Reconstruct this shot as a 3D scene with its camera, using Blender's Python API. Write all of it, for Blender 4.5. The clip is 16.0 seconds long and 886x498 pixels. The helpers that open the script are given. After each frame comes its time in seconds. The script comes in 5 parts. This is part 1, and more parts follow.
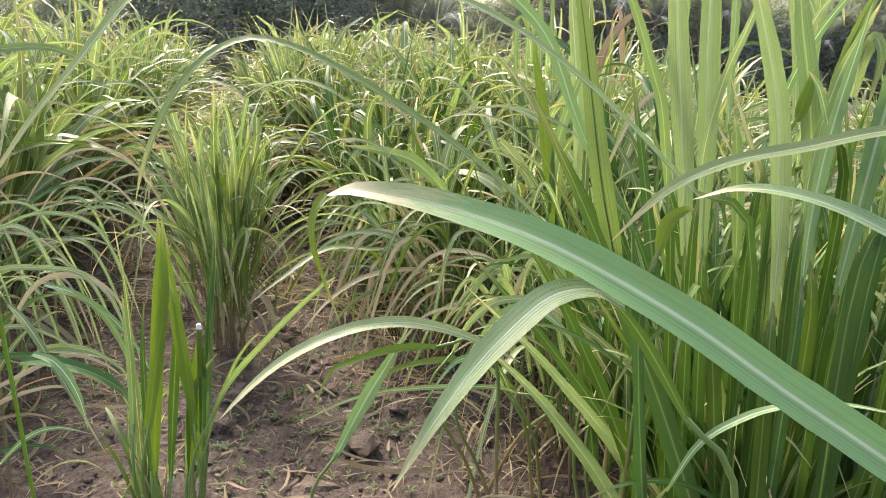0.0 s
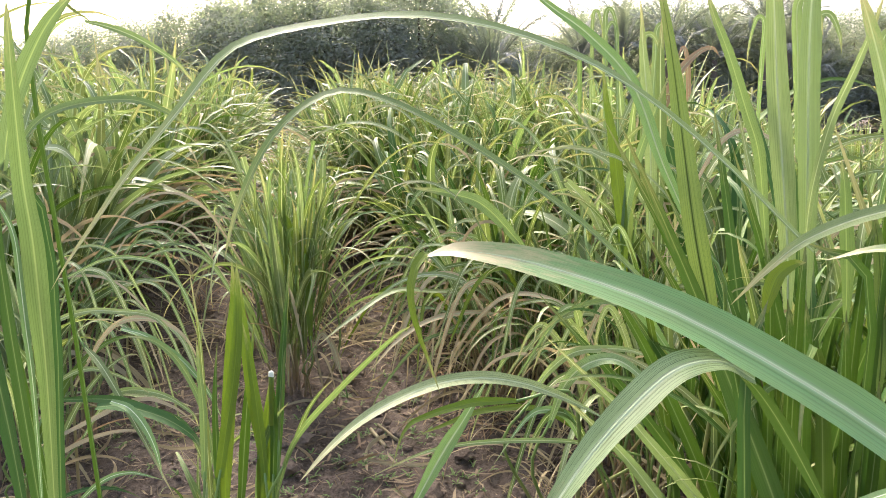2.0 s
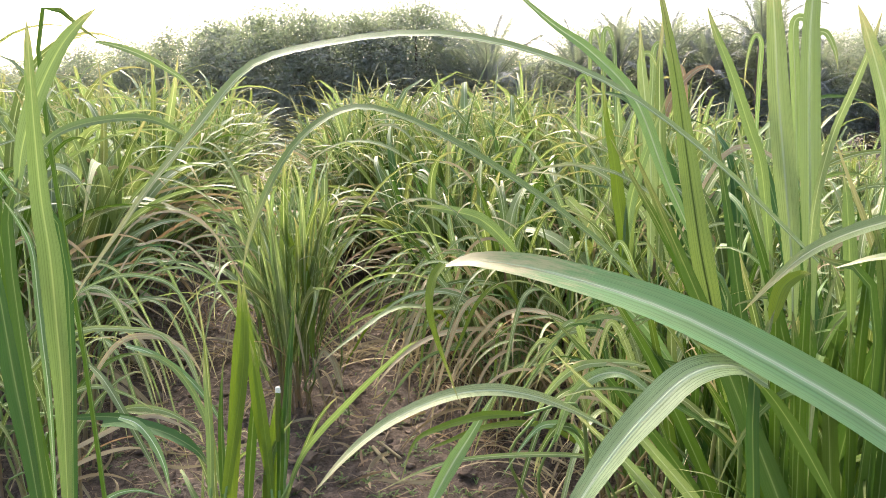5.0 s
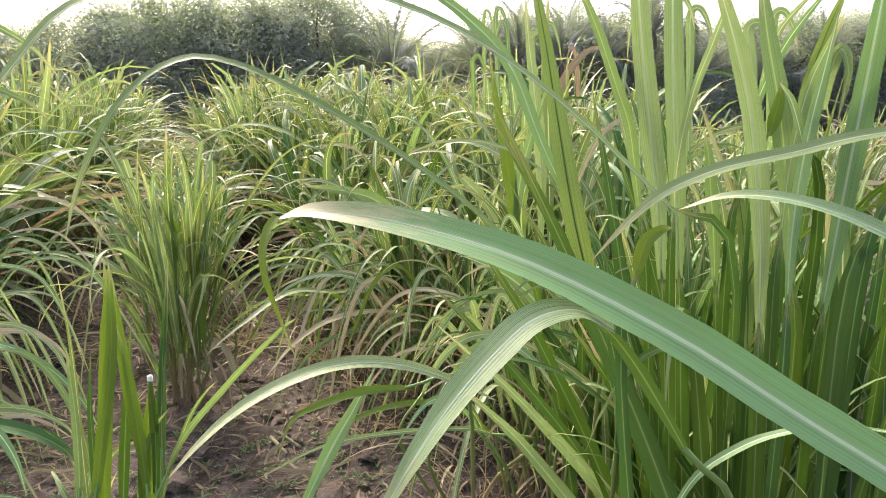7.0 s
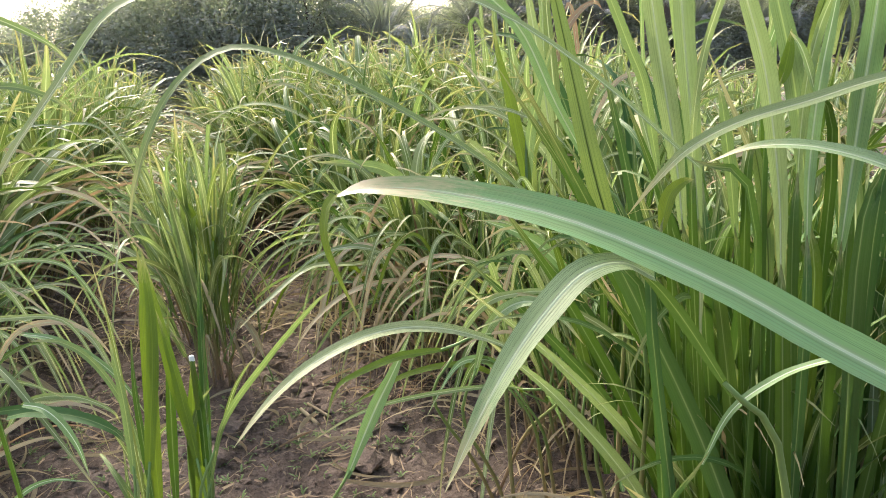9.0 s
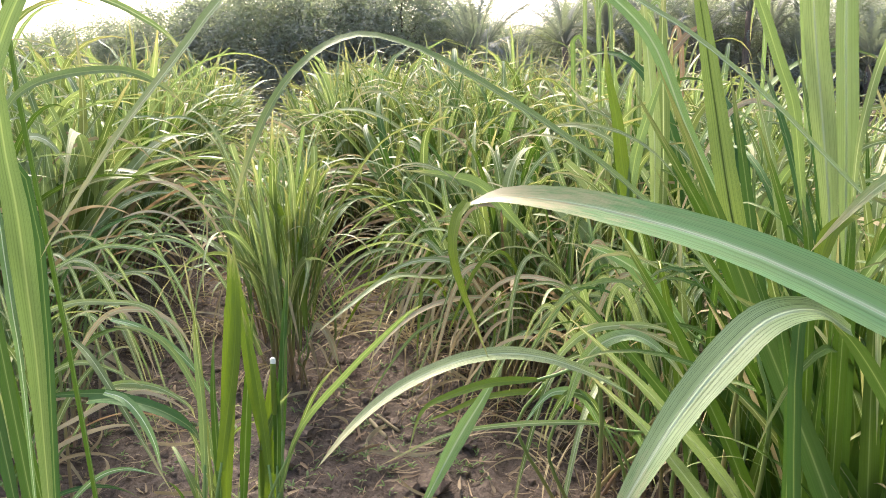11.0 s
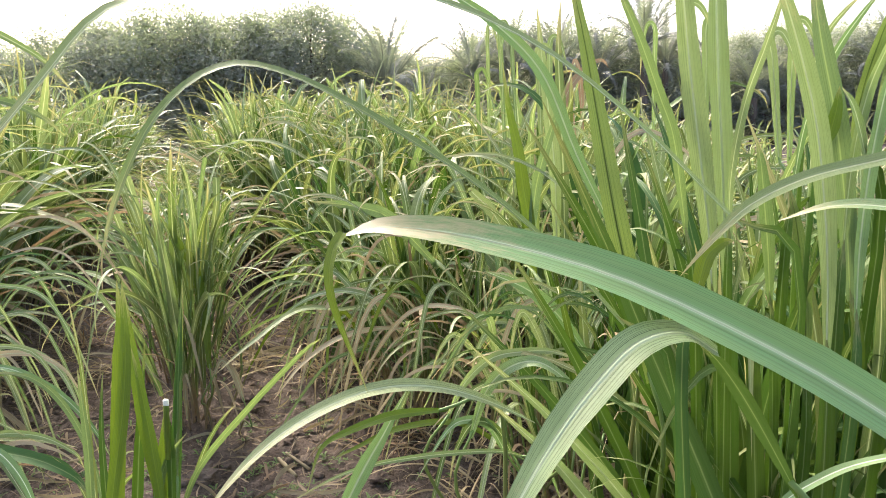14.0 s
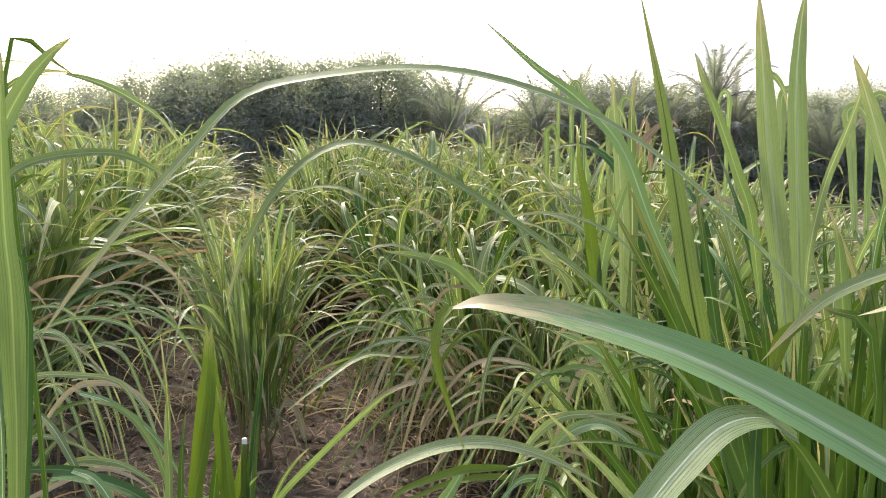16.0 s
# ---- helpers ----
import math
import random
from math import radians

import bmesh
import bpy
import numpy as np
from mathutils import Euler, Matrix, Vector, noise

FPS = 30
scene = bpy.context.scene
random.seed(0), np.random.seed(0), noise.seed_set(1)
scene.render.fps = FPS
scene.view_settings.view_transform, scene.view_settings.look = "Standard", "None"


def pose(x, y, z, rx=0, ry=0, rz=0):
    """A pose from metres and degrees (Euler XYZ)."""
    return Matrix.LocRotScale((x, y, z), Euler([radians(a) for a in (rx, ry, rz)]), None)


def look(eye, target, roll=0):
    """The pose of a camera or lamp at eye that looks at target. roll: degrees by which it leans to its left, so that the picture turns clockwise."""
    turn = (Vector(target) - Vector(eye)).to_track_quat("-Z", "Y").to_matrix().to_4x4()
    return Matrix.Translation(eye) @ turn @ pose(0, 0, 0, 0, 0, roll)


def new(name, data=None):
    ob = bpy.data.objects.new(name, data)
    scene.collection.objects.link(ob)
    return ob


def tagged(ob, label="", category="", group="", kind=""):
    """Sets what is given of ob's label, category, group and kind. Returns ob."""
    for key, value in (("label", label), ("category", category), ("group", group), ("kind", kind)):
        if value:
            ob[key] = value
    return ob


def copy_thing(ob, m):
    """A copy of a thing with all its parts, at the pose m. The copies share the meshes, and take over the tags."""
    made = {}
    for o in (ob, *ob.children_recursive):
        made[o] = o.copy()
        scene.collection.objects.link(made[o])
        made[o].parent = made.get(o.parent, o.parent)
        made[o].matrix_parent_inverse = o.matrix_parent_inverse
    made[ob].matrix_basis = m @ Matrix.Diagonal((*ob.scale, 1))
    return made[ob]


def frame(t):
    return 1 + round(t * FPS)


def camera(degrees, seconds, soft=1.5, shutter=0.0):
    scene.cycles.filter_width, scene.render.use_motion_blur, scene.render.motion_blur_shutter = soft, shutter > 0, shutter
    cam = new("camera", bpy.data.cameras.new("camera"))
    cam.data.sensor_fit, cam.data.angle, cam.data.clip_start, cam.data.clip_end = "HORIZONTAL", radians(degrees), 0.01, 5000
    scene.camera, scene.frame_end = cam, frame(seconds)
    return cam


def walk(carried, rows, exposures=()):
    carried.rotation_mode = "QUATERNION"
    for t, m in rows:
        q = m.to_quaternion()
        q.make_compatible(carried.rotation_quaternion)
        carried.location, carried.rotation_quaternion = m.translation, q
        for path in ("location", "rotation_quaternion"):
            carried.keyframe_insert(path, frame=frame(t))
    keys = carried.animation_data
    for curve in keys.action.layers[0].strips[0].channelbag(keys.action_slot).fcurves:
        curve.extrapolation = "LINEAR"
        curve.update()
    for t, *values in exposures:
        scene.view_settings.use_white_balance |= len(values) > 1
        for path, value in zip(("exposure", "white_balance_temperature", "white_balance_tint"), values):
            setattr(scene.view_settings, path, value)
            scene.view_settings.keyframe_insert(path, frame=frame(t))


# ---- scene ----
cam = camera(62.8, 16.0, soft=0.8)
EXPOSURE = 1.68
PATH = [
    (0, (0.010, 0.001, 1.524), (0.013, 1.937, 1.020), 0.06),
    (0.5, (-0.012, 0.010, 1.533), (-0.078, 1.958, 1.081), -0.23),
    (1, (-0.025, 0.045, 1.530), (-0.086, 1.997, 1.102), -0.30),
    (1.5, (-0.037, 0.058, 1.537), (-0.134, 2.013, 1.125), -0.61),
    (2, (-0.039, 0.046, 1.539), (-0.188, 1.999, 1.135), -0.93),
    (2.5, (-0.051, 0.030, 1.546), (-0.238, 1.978, 1.132), 0.16),
    (3, (-0.038, 0.041, 1.533), (-0.199, 1.985, 1.092), -0.53),
    (3.2, (-0.036, 0.043, 1.526), (-0.222, 1.987, 1.096), -0.26),
    (5.3, (-0.059, 0.025, 1.535), (-0.192, 1.990, 1.183), -1.38),
    (5.5, (-0.053, 0.031, 1.529), (-0.187, 1.993, 1.167), -1.77),
    (6, (-0.029, 0.043, 1.513), (-0.081, 2.002, 1.114), -1.07),
    (6.5, (-0.016, 0.058, 1.510), (-0.044, 2.023, 1.141), -2.01),
    (7, (0.007, 0.066, 1.489), (0.112, 2.025, 1.099), -1.41),
    (7.1, (0.008, 0.043, 1.489), (0.158, 1.993, 1.073), -1.70),
    (7.3, (0.027, 0.005, 1.517), (0.228, 1.948, 1.085), -2.85),
    (7.5, (0.039, -0.014, 1.522), (0.237, 1.929, 1.091), -2.78),
    (8, (0.037, -0.021, 1.530), (0.204, 1.926, 1.103), -3.28),
    (8.2, (0.022, -0.019, 1.525), (0.167, 1.927, 1.087), -3.89),
    (10.3, (-0.068, 0.093, 1.477), (-0.032, 2.031, 0.984), -5.01),
    (10.5, (-0.047, 0.097, 1.474), (-0.083, 2.042, 1.011), -2.70),
    (11, (-0.096, 0.115, 1.485), (-0.208, 2.066, 1.062), -1.94),
    (11.5, (-0.144, 0.123, 1.483), (-0.298, 2.070, 1.054), -0.86),
    (12, (-0.156, 0.118, 1.480), (-0.286, 2.064, 1.035), -0.49),
    (12.5, (-0.131, 0.114, 1.482), (-0.156, 2.071, 1.069), -0.77),
    (13, (-0.092, 0.129, 1.491), (0.017, 2.090, 1.116), -1.65),
    (13.5, (-0.075, 0.147, 1.485), (0.059, 2.108, 1.115), -2.50),
    (14, (-0.064, 0.126, 1.483), (0.060, 2.091, 1.132), -1.90),
    (14.5, (-0.065, 0.127, 1.482), (0.069, 2.090, 1.126), -0.69),
    (15, (-0.077, 0.129, 1.482), (0.028, 2.098, 1.147), 0.03),
    (15.5, (-0.087, 0.110, 1.496), (-0.011, 2.085, 1.188), 0.52),
    (16, (-0.105, 0.066, 1.520), (-0.138, 2.053, 1.299), 0.24),
]
walk(cam, [(t, look(eye, target, roll)) for t, eye, target, roll in PATH], [(t, EXPOSURE + d, 6400, 18) for t, d in ((0, 0.07), (1, 0.1), (3, 0.08), (5.5, 0.05), (7, 0.02), (8, 0.02), (10.5, 0.09), (12, 0.12), (14.5, 0.04), (15.5, -0.06), (16, -0.36))])

# ---- world and sun ----
SUN_AZ, SUN_EL = radians(-24), radians(42)      # to the left of straight ahead, low and hazy
sky = bpy.data.worlds.new("hazy_sky")
scene.world = sky
sky.use_nodes = True
nt = sky.node_tree
tex = nt.nodes.new("ShaderNodeTexSky")
tex.sky_type, tex.sun_disc = "NISHITA", False
tex.sun_elevation, tex.sun_rotation = SUN_EL, SUN_AZ
tex.air_density, tex.dust_density, tex.ozone_density = 1.0, 6.0, 1.0
nt.links.new(tex.outputs[0], nt.nodes["Background"].inputs[0])
nt.nodes["Background"].inputs[1].default_value = 0.15
sun = new("sun", bpy.data.lights.new("sun", "SUN"))
sun.data.energy, sun.data.angle, sun.data.color = 2.1, radians(7.0), (1.0, 0.93, 0.82)
to_sun = Vector((math.sin(SUN_AZ) * math.cos(SUN_EL), math.cos(SUN_AZ) * math.cos(SUN_EL), math.sin(SUN_EL)))
sun.matrix_world = look(to_sun * 50, (0, 0, 0))


# ---- materials ----
def nodes_of(name):
    m = bpy.data.materials.new(name)
    m.use_nodes = True
    t = m.node_tree
    return m, t, t.nodes["Principled BSDF"], t.nodes["Material Output"]


def math_node(t, op, a, b=None, c=None):
    n = t.nodes.new("ShaderNodeMath")
    n.operation = op
    for i, v in enumerate((a, b, c)):
        if v is None:
            continue
        if isinstance(v, (int, float)):
            n.inputs[i].default_value = v
        else:
            t.links.new(v, n.inputs[i])
    return n.outputs[0]


def ramp(t, fac, stops):
    n = t.nodes.new("ShaderNodeValToRGB")
    e = n.color_ramp.elements
    while len(e) < len(stops):
        e.new(0.5)
    for i, (p, c) in enumerate(stops):
        e[i].position, e[i].color = p, (*c, 1) if len(c) == 3 else c
    t.links.new(fac, n.inputs[0])
    return n.outputs[0]


def mix_col(t, fac, a, b, blend="MIX"):
    n = t.nodes.new("ShaderNodeMix")
    n.data_type, n.blend_type = "RGBA", blend
    for sock, v in ((n.inputs[0], fac), (n.inputs[6], a), (n.inputs[7], b)):
        if isinstance(v, (int, float)):
            sock.default_value = v
        elif isinstance(v, tuple):
            sock.default_value = (*v, 1)
        else:
            t.links.new(v, sock)
    return n.outputs[2]


def noise_tex(t, vec, scale, detail=3.0, rough=0.55):
    n = t.nodes.new("ShaderNodeTexNoise")
    n.inputs["Scale"].default_value, n.inputs["Detail"].default_value, n.inputs["Roughness"].default_value = scale, detail, rough
    if vec is not None:
        t.links.new(vec, n.inputs["Vector"])
    return n.outputs["Fac"]


def mapped(t, vec, scale):
    n = t.nodes.new("ShaderNodeMapping")
    n.inputs["Scale"].default_value = scale
    t.links.new(vec, n.inputs["Vector"])
    return n.outputs[0]


def leaf_material(name, greens, rib, dry=0.5, translucent=0.24, rough=0.58, shine=0.3, streaks=0.6, veins=0.36):
    """A grass blade: pale midrib, fine long veins, yellowing patches, browned tip; light passes through it."""
    m, t, bsdf, out = nodes_of(name)
    uv = t.nodes.new("ShaderNodeTexCoord").outputs["UV"]
    sep = t.nodes.new("ShaderNodeSeparateXYZ")
    t.links.new(uv, sep.inputs[0])
    u, v = sep.outputs[0], sep.outputs[1]
    rnd = math_node(t, "FRACT", math_node(t, "ADD", t.nodes.new("ShaderNodeObjectInfo").outputs["Random"],
                                          t.nodes.new("ShaderNodeNewGeometry").outputs["Random Per Island"]))
    base = ramp(t, rnd, [(i / (len(greens) - 1), g) for i, g in enumerate(greens)])
    blotch = noise_tex(t, mapped(t, uv, (3, 9, 1)), 1.0, 4)
    base = mix_col(t, ramp(t, blotch, [(0.42, (0, 0, 0)), (0.75, (1.5 * veins, 1.5 * veins, 1.5 * veins))]), base, (0.15, 0.215, 0.06))
    vein = noise_tex(t, mapped(t, uv, (46, 0.5, 1)), 1.0, 2)
    base = mix_col(t, ramp(t, vein, [(0.38, (0, 0, 0)), (0.68, (veins, veins, veins))]), base, (0.24, 0.34, 0.12))
    streak = noise_tex(t, mapped(t, uv, (19, 0.35, 1)), 1.7, 3)
    base = mix_col(t, ramp(t, streak, [(0.53, (0, 0, 0)), (0.61, (streaks, streaks, streaks)), (0.7, (0.1, 0.1, 0.1))]), base, (0.06, 0.1, 0.025))
    off = math_node(t, "ABSOLUTE", math_node(t, "SUBTRACT", u, 0.5))
    ribf = ramp(t, off, [(0.0, (1, 1, 1)), (0.022, (0.95, 0.95, 0.95)), (0.04, (0.3, 0.3, 0.3)), (0.11, (0, 0, 0))])
    base = mix_col(t, math_node(t, "MULTIPLY", ribf, 0.85), base, rib)
    worn = noise_tex(t, mapped(t, uv, (5, 14, 1)), 1.0, 5, 0.7)
    end = math_node(t, "MULTIPLY_ADD", v, 1.4, math_node(t, "MULTIPLY_ADD", worn, 0.8, -1.55 + 0.25 * dry))
    end = math_node(t, "MULTIPLY", math_node(t, "MAXIMUM", end, 0.0), 3.2 * dry + 0.6)
    endc = ramp(t, end, [(0.0, (0, 0, 0)), (0.55, (1, 1, 1))])
    base = mix_col(t, endc, base, (0.42, 0.38, 0.19))
    t.links.new(base, bsdf.inputs["Base Color"])
    bsdf.inputs["Roughness"].default_value = rough
    bsdf.inputs["Specular IOR Level"].default_value = shine
    bump = t.nodes.new("ShaderNodeBump")
    bump.inputs["Strength"].default_value, bump.inputs["Distance"].default_value = 0.35, 0.001
    t.links.new(math_node(t, "SUBTRACT", vein, math_node(t, "MULTIPLY", ribf, 0.8)), bump.inputs["Height"])
    t.links.new(bump.outputs[0], bsdf.inputs["Normal"])
    tr = t.nodes.new("ShaderNodeBsdfTranslucent")
    t.links.new(mix_col(t, 1.0, base, (1.2, 1.26, 0.8), "MULTIPLY"), tr.inputs[0])
    mx = t.nodes.new("ShaderNodeMixShader")
    mx.inputs[0].default_value = translucent
    t.links.new(bsdf.outputs[0], mx.inputs[1])
    t.links.new(tr.outputs[0], mx.inputs[2])
    t.links.new(mx.outputs[0], out.inputs[0])
    return m


RIB = (0.56, 0.61, 0.36)
LEAF = {
    "mixed": leaf_material("cane_leaf", [(0.094, 0.142, 0.028), (0.145, 0.196, 0.04), (0.122, 0.168, 0.058), (0.204, 0.234, 0.046), (0.15, 0.194, 0.074), (0.25, 0.24, 0.075)], RIB),
    "fresh": leaf_material("fresh_leaf", [(0.14, 0.212, 0.072), (0.16, 0.23, 0.085), (0.134, 0.2, 0.09)], (0.3, 0.38, 0.15), 0.2, 0.32, 0.6, 0.22, veins=0.22),
    "yellow": leaf_material("yellow_green_leaf", [(0.105, 0.172, 0.008), (0.135, 0.192, 0.012)], (0.15, 0.22, 0.025), 0.15, 0.26, veins=0.1),
    "blue": leaf_material("blue_green_leaf", [(0.155, 0.275, 0.105), (0.175, 0.295, 0.12)], (0.7, 0.78, 0.62), 0.05, 0.22),
    # blue-green leaves, cooled and greyed further by haze painted into the colour
    "cool": leaf_material("cool_green_leaf", [(0.17, 0.232, 0.105), (0.205, 0.264, 0.128), (0.144, 0.202, 0.096)], (0.5, 0.57, 0.42), 0.15, 0.3, 0.58, 0.3),
    "worn": leaf_material("worn_blue_green_leaf", [(0.155, 0.315, 0.105), (0.17, 0.325, 0.11)], (0.62, 0.7, 0.46), 0.62, 0.22, 0.47, 0.42, 0.5),
    "pale": leaf_material("pale_leaf", [(0.195, 0.28, 0.11), (0.23, 0.3, 0.125), (0.265, 0.31, 0.14)], (0.55, 0.6, 0.36), 0.35, 0.3, 0.58, 0.3),
    "deep": leaf_material("deep_green_leaf", [(0.05, 0.115, 0.01), (0.07, 0.14, 0.012), (0.042, 0.115, 0.03), (0.095, 0.155, 0.012)], (0.2, 0.28, 0.1), 0.1, 0.16, 0.55, 0.16, veins=0.1),
    "banded": leaf_material("banded_pale_leaf", [(0.225, 0.335, 0.135), (0.245, 0.345, 0.14)], (0.62, 0.68, 0.5), 0.3, 0.2, 0.5, 0.45, 1.0),
    "cream": leaf_material("bleached_pale_leaf", [(0.3, 0.36, 0.16), (0.33, 0.38, 0.175)], (0.6, 0.62, 0.42), 0.3, 0.22, 0.52, 0.4, 1.0),
    "stripe": leaf_material("striped_leaf", [(0.15, 0.215, 0.045), (0.17, 0.23, 0.05)], (0.07, 0.11, 0.02), 0.15),
}


def dry_material(name, tones):
    m, t, bsdf, out = nodes_of(name)
    uv = t.nodes.new("ShaderNodeTexCoord").outputs["UV"]
    rnd = math_node(t, "FRACT", math_node(t, "ADD", t.nodes.new("ShaderNodeObjectInfo").outputs["Random"],
                                          t.nodes.new("ShaderNodeNewGeometry").outputs["Random Per Island"]))
    base = ramp(t, rnd, [(i / (len(tones) - 1), g) for i, g in enumerate(tones)])
    streak = noise_tex(t, mapped(t, uv, (22, 1.5, 1)), 1.0, 4)
    base = mix_col(t, ramp(t, streak, [(0.3, (0, 0, 0)), (0.75, (0.7, 0.7, 0.7))]), base, (0.2, 0.12, 0.06))
    t.links.new(base, bsdf.inputs["Base Color"])
    bsdf.inputs["Roughness"].default_value = 0.75
    tr = t.nodes.new("ShaderNodeBsdfTranslucent")
    t.links.new(base, tr.inputs[0])
    mx = t.nodes.new("ShaderNodeMixShader")
    mx.inputs[0].default_value = 0.25
    t.links.new(bsdf.outputs[0], mx.inputs[1])
    t.links.new(tr.outputs[0], mx.inputs[2])
    t.links.new(mx.outputs[0], out.inputs[0])
    return m


LEAF["dry"] = dry_material("straw_leaf", [(0.46, 0.39, 0.2), (0.54, 0.47, 0.26), (0.38, 0.31, 0.155), (0.5, 0.46, 0.29)])
LEAF["litter"] = dry_material("litter_straw", [(0.3, 0.235, 0.125), (0.4, 0.33, 0.19), (0.22, 0.16, 0.09), (0.34, 0.29, 0.18)])
LEAF["red"] = dry_material("rusty_dead_leaf", [(0.34, 0.22, 0.11), (0.44, 0.34, 0.19), (0.26, 0.165, 0.085)])


def stalk_material():
    m, t, bsdf, out = nodes_of("cane_stalk")
    tc = t.nodes.new("ShaderNodeTexCoord")
    sep = t.nodes.new("ShaderNodeSeparateXYZ")
    t.links.new(tc.outputs["UV"], sep.inputs[0])
    fib = noise_tex(t, mapped(t, tc.outputs["UV"], (18, 3, 1)), 1.0, 4)
    h = math_node(t, "MULTIPLY_ADD", fib, 0.5, math_node(t, "SUBTRACT", sep.outputs[1], 0.25))
    base = ramp(t, h, [(0.0, (0.27, 0.18, 0.11)), (0.3, (0.24, 0.2, 0.08)), (0.55, (0.14, 0.21, 0.05)), (1.0, (0.16, 0.26, 0.06))])
    t.links.new(base, bsdf.inputs["Base Color"])
    bsdf.inputs["Roughness"].default_value = 0.55
    return m


STALK = stalk_material()


def midrib_material(name, a, c):
    m, t, bsdf, out = nodes_of(name)
    uv = t.nodes.new("ShaderNodeTexCoord").outputs["UV"]
    n = noise_tex(t, mapped(t, uv, (3, 30, 1)), 1.0, 4)
    t.links.new(ramp(t, n, [(0.3, a), (0.7, c)]), bsdf.inputs["Base Color"])
    bsdf.inputs["Roughness"].default_value, bsdf.inputs["Specular IOR Level"].default_value = 0.8, 0.2
    return m


MIDRIB = {"pale": midrib_material("pale_midrib", (0.4, 0.49, 0.25), (0.5, 0.57, 0.33)), "dark": midrib_material("dark_midrib", (0.06, 0.1, 0.02), (0.11, 0.16, 0.04))}

CUT = midrib_material("cut_cane", (0.68, 0.7, 0.52), (0.8, 0.8, 0.66))


def soil_material(name, speck, low, mid_tone, high):
    m, t, bsdf, out = nodes_of(name)
    pos = t.nodes.new("ShaderNodeNewGeometry").outputs["Position"]
    big = noise_tex(t, pos, 1.3, 5)
    mid = noise_tex(t, pos, 14.0, 7, 0.7)
    fine = noise_tex(t, pos, 70.0, 5, 0.7)
    base = ramp(t, mid, [(0.28, low), (0.5, mid_tone), (0.72, high)])
    base = mix_col(t, ramp(t, big, [(0.35, (0, 0, 0)), (0.7, (0.6, 0.6, 0.6))]), base, (0.16, 0.128, 0.094))
    base = mix_col(t, ramp(t, fine, [(0.38, (0.8, 0.8, 0.8)), (0.54, (0, 0, 0))]), base, speck)
    t.links.new(base, bsdf.inputs["Base Color"])
    bsdf.inputs["Roughness"].default_value = 0.95
    bump = t.nodes.new("ShaderNodeBump")
    bump.inputs["Strength"].default_value, bump.inputs["Distance"].default_value = 1.0, 0.02
    t.links.new(math_node(t, "ADD", mid, math_node(t, "MULTIPLY", fine, 0.5)), bump.inputs["Height"])
    t.links.new(bump.outputs[0], bsdf.inputs["Normal"])
    return m


SOIL = soil_material("dry_soil", (0.042, 0.029, 0.019), (0.055, 0.037, 0.023), (0.112, 0.081, 0.054), (0.21, 0.16, 0.112))
LUMP = soil_material("crumbled_soil", (0.1, 0.07, 0.046), (0.12, 0.086, 0.057), (0.18, 0.132, 0.09), (0.26, 0.2, 0.142))


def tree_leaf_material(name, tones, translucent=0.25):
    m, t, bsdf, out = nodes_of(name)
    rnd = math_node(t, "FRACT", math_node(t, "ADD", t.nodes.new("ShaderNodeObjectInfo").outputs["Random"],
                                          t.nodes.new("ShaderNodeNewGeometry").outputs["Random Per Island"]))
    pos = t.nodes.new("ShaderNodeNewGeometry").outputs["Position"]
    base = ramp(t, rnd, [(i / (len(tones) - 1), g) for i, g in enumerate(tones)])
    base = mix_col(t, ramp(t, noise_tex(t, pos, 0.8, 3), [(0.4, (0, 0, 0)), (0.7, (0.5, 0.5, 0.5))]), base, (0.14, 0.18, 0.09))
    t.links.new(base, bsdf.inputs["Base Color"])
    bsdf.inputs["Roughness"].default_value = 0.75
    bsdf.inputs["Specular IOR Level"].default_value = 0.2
    bsdf.inputs["Sheen Weight"].default_value, bsdf.inputs["Sheen Roughness"].default_value = 1.0, 0.8      # pale sheen stands in for haze over the trees
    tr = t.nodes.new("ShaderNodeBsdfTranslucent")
    # tint above one brightens the leaves further, towards the haze's paleness
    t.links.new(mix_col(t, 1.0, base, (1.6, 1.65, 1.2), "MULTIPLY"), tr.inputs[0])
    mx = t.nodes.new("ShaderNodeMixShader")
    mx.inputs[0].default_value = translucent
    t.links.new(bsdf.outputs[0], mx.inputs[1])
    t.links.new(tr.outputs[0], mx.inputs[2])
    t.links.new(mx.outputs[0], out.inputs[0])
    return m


# Greyed greens: haze over the tree line is painted into the leaf colours.
TREE_LEAF = tree_leaf_material("hazed_tree_leaf", [(0.175, 0.2, 0.142), (0.195, 0.218, 0.152), (0.165, 0.19, 0.146), (0.205, 0.232, 0.155)], 0.62)
PALM_LEAF = tree_leaf_material("hazed_palm_leaf", [(0.1, 0.118, 0.085), (0.125, 0.14, 0.1), (0.09, 0.108, 0.08)], 0.55)


def bark_material():
    m, t, bsdf, out = nodes_of("bark")
    tc = t.nodes.new("ShaderNodeTexCoord").outputs["Object"]
    n = noise_tex(t, mapped(t, tc, (9, 9, 2)), 1.0, 6, 0.7)
    t.links.new(ramp(t, n, [(0.3, (0.08, 0.06, 0.045)), (0.7, (0.2, 0.165, 0.13))]), bsdf.inputs["Base Color"])
    bsdf.inputs["Roughness"].default_value = 0.9
    return m


BARK = bark_material()


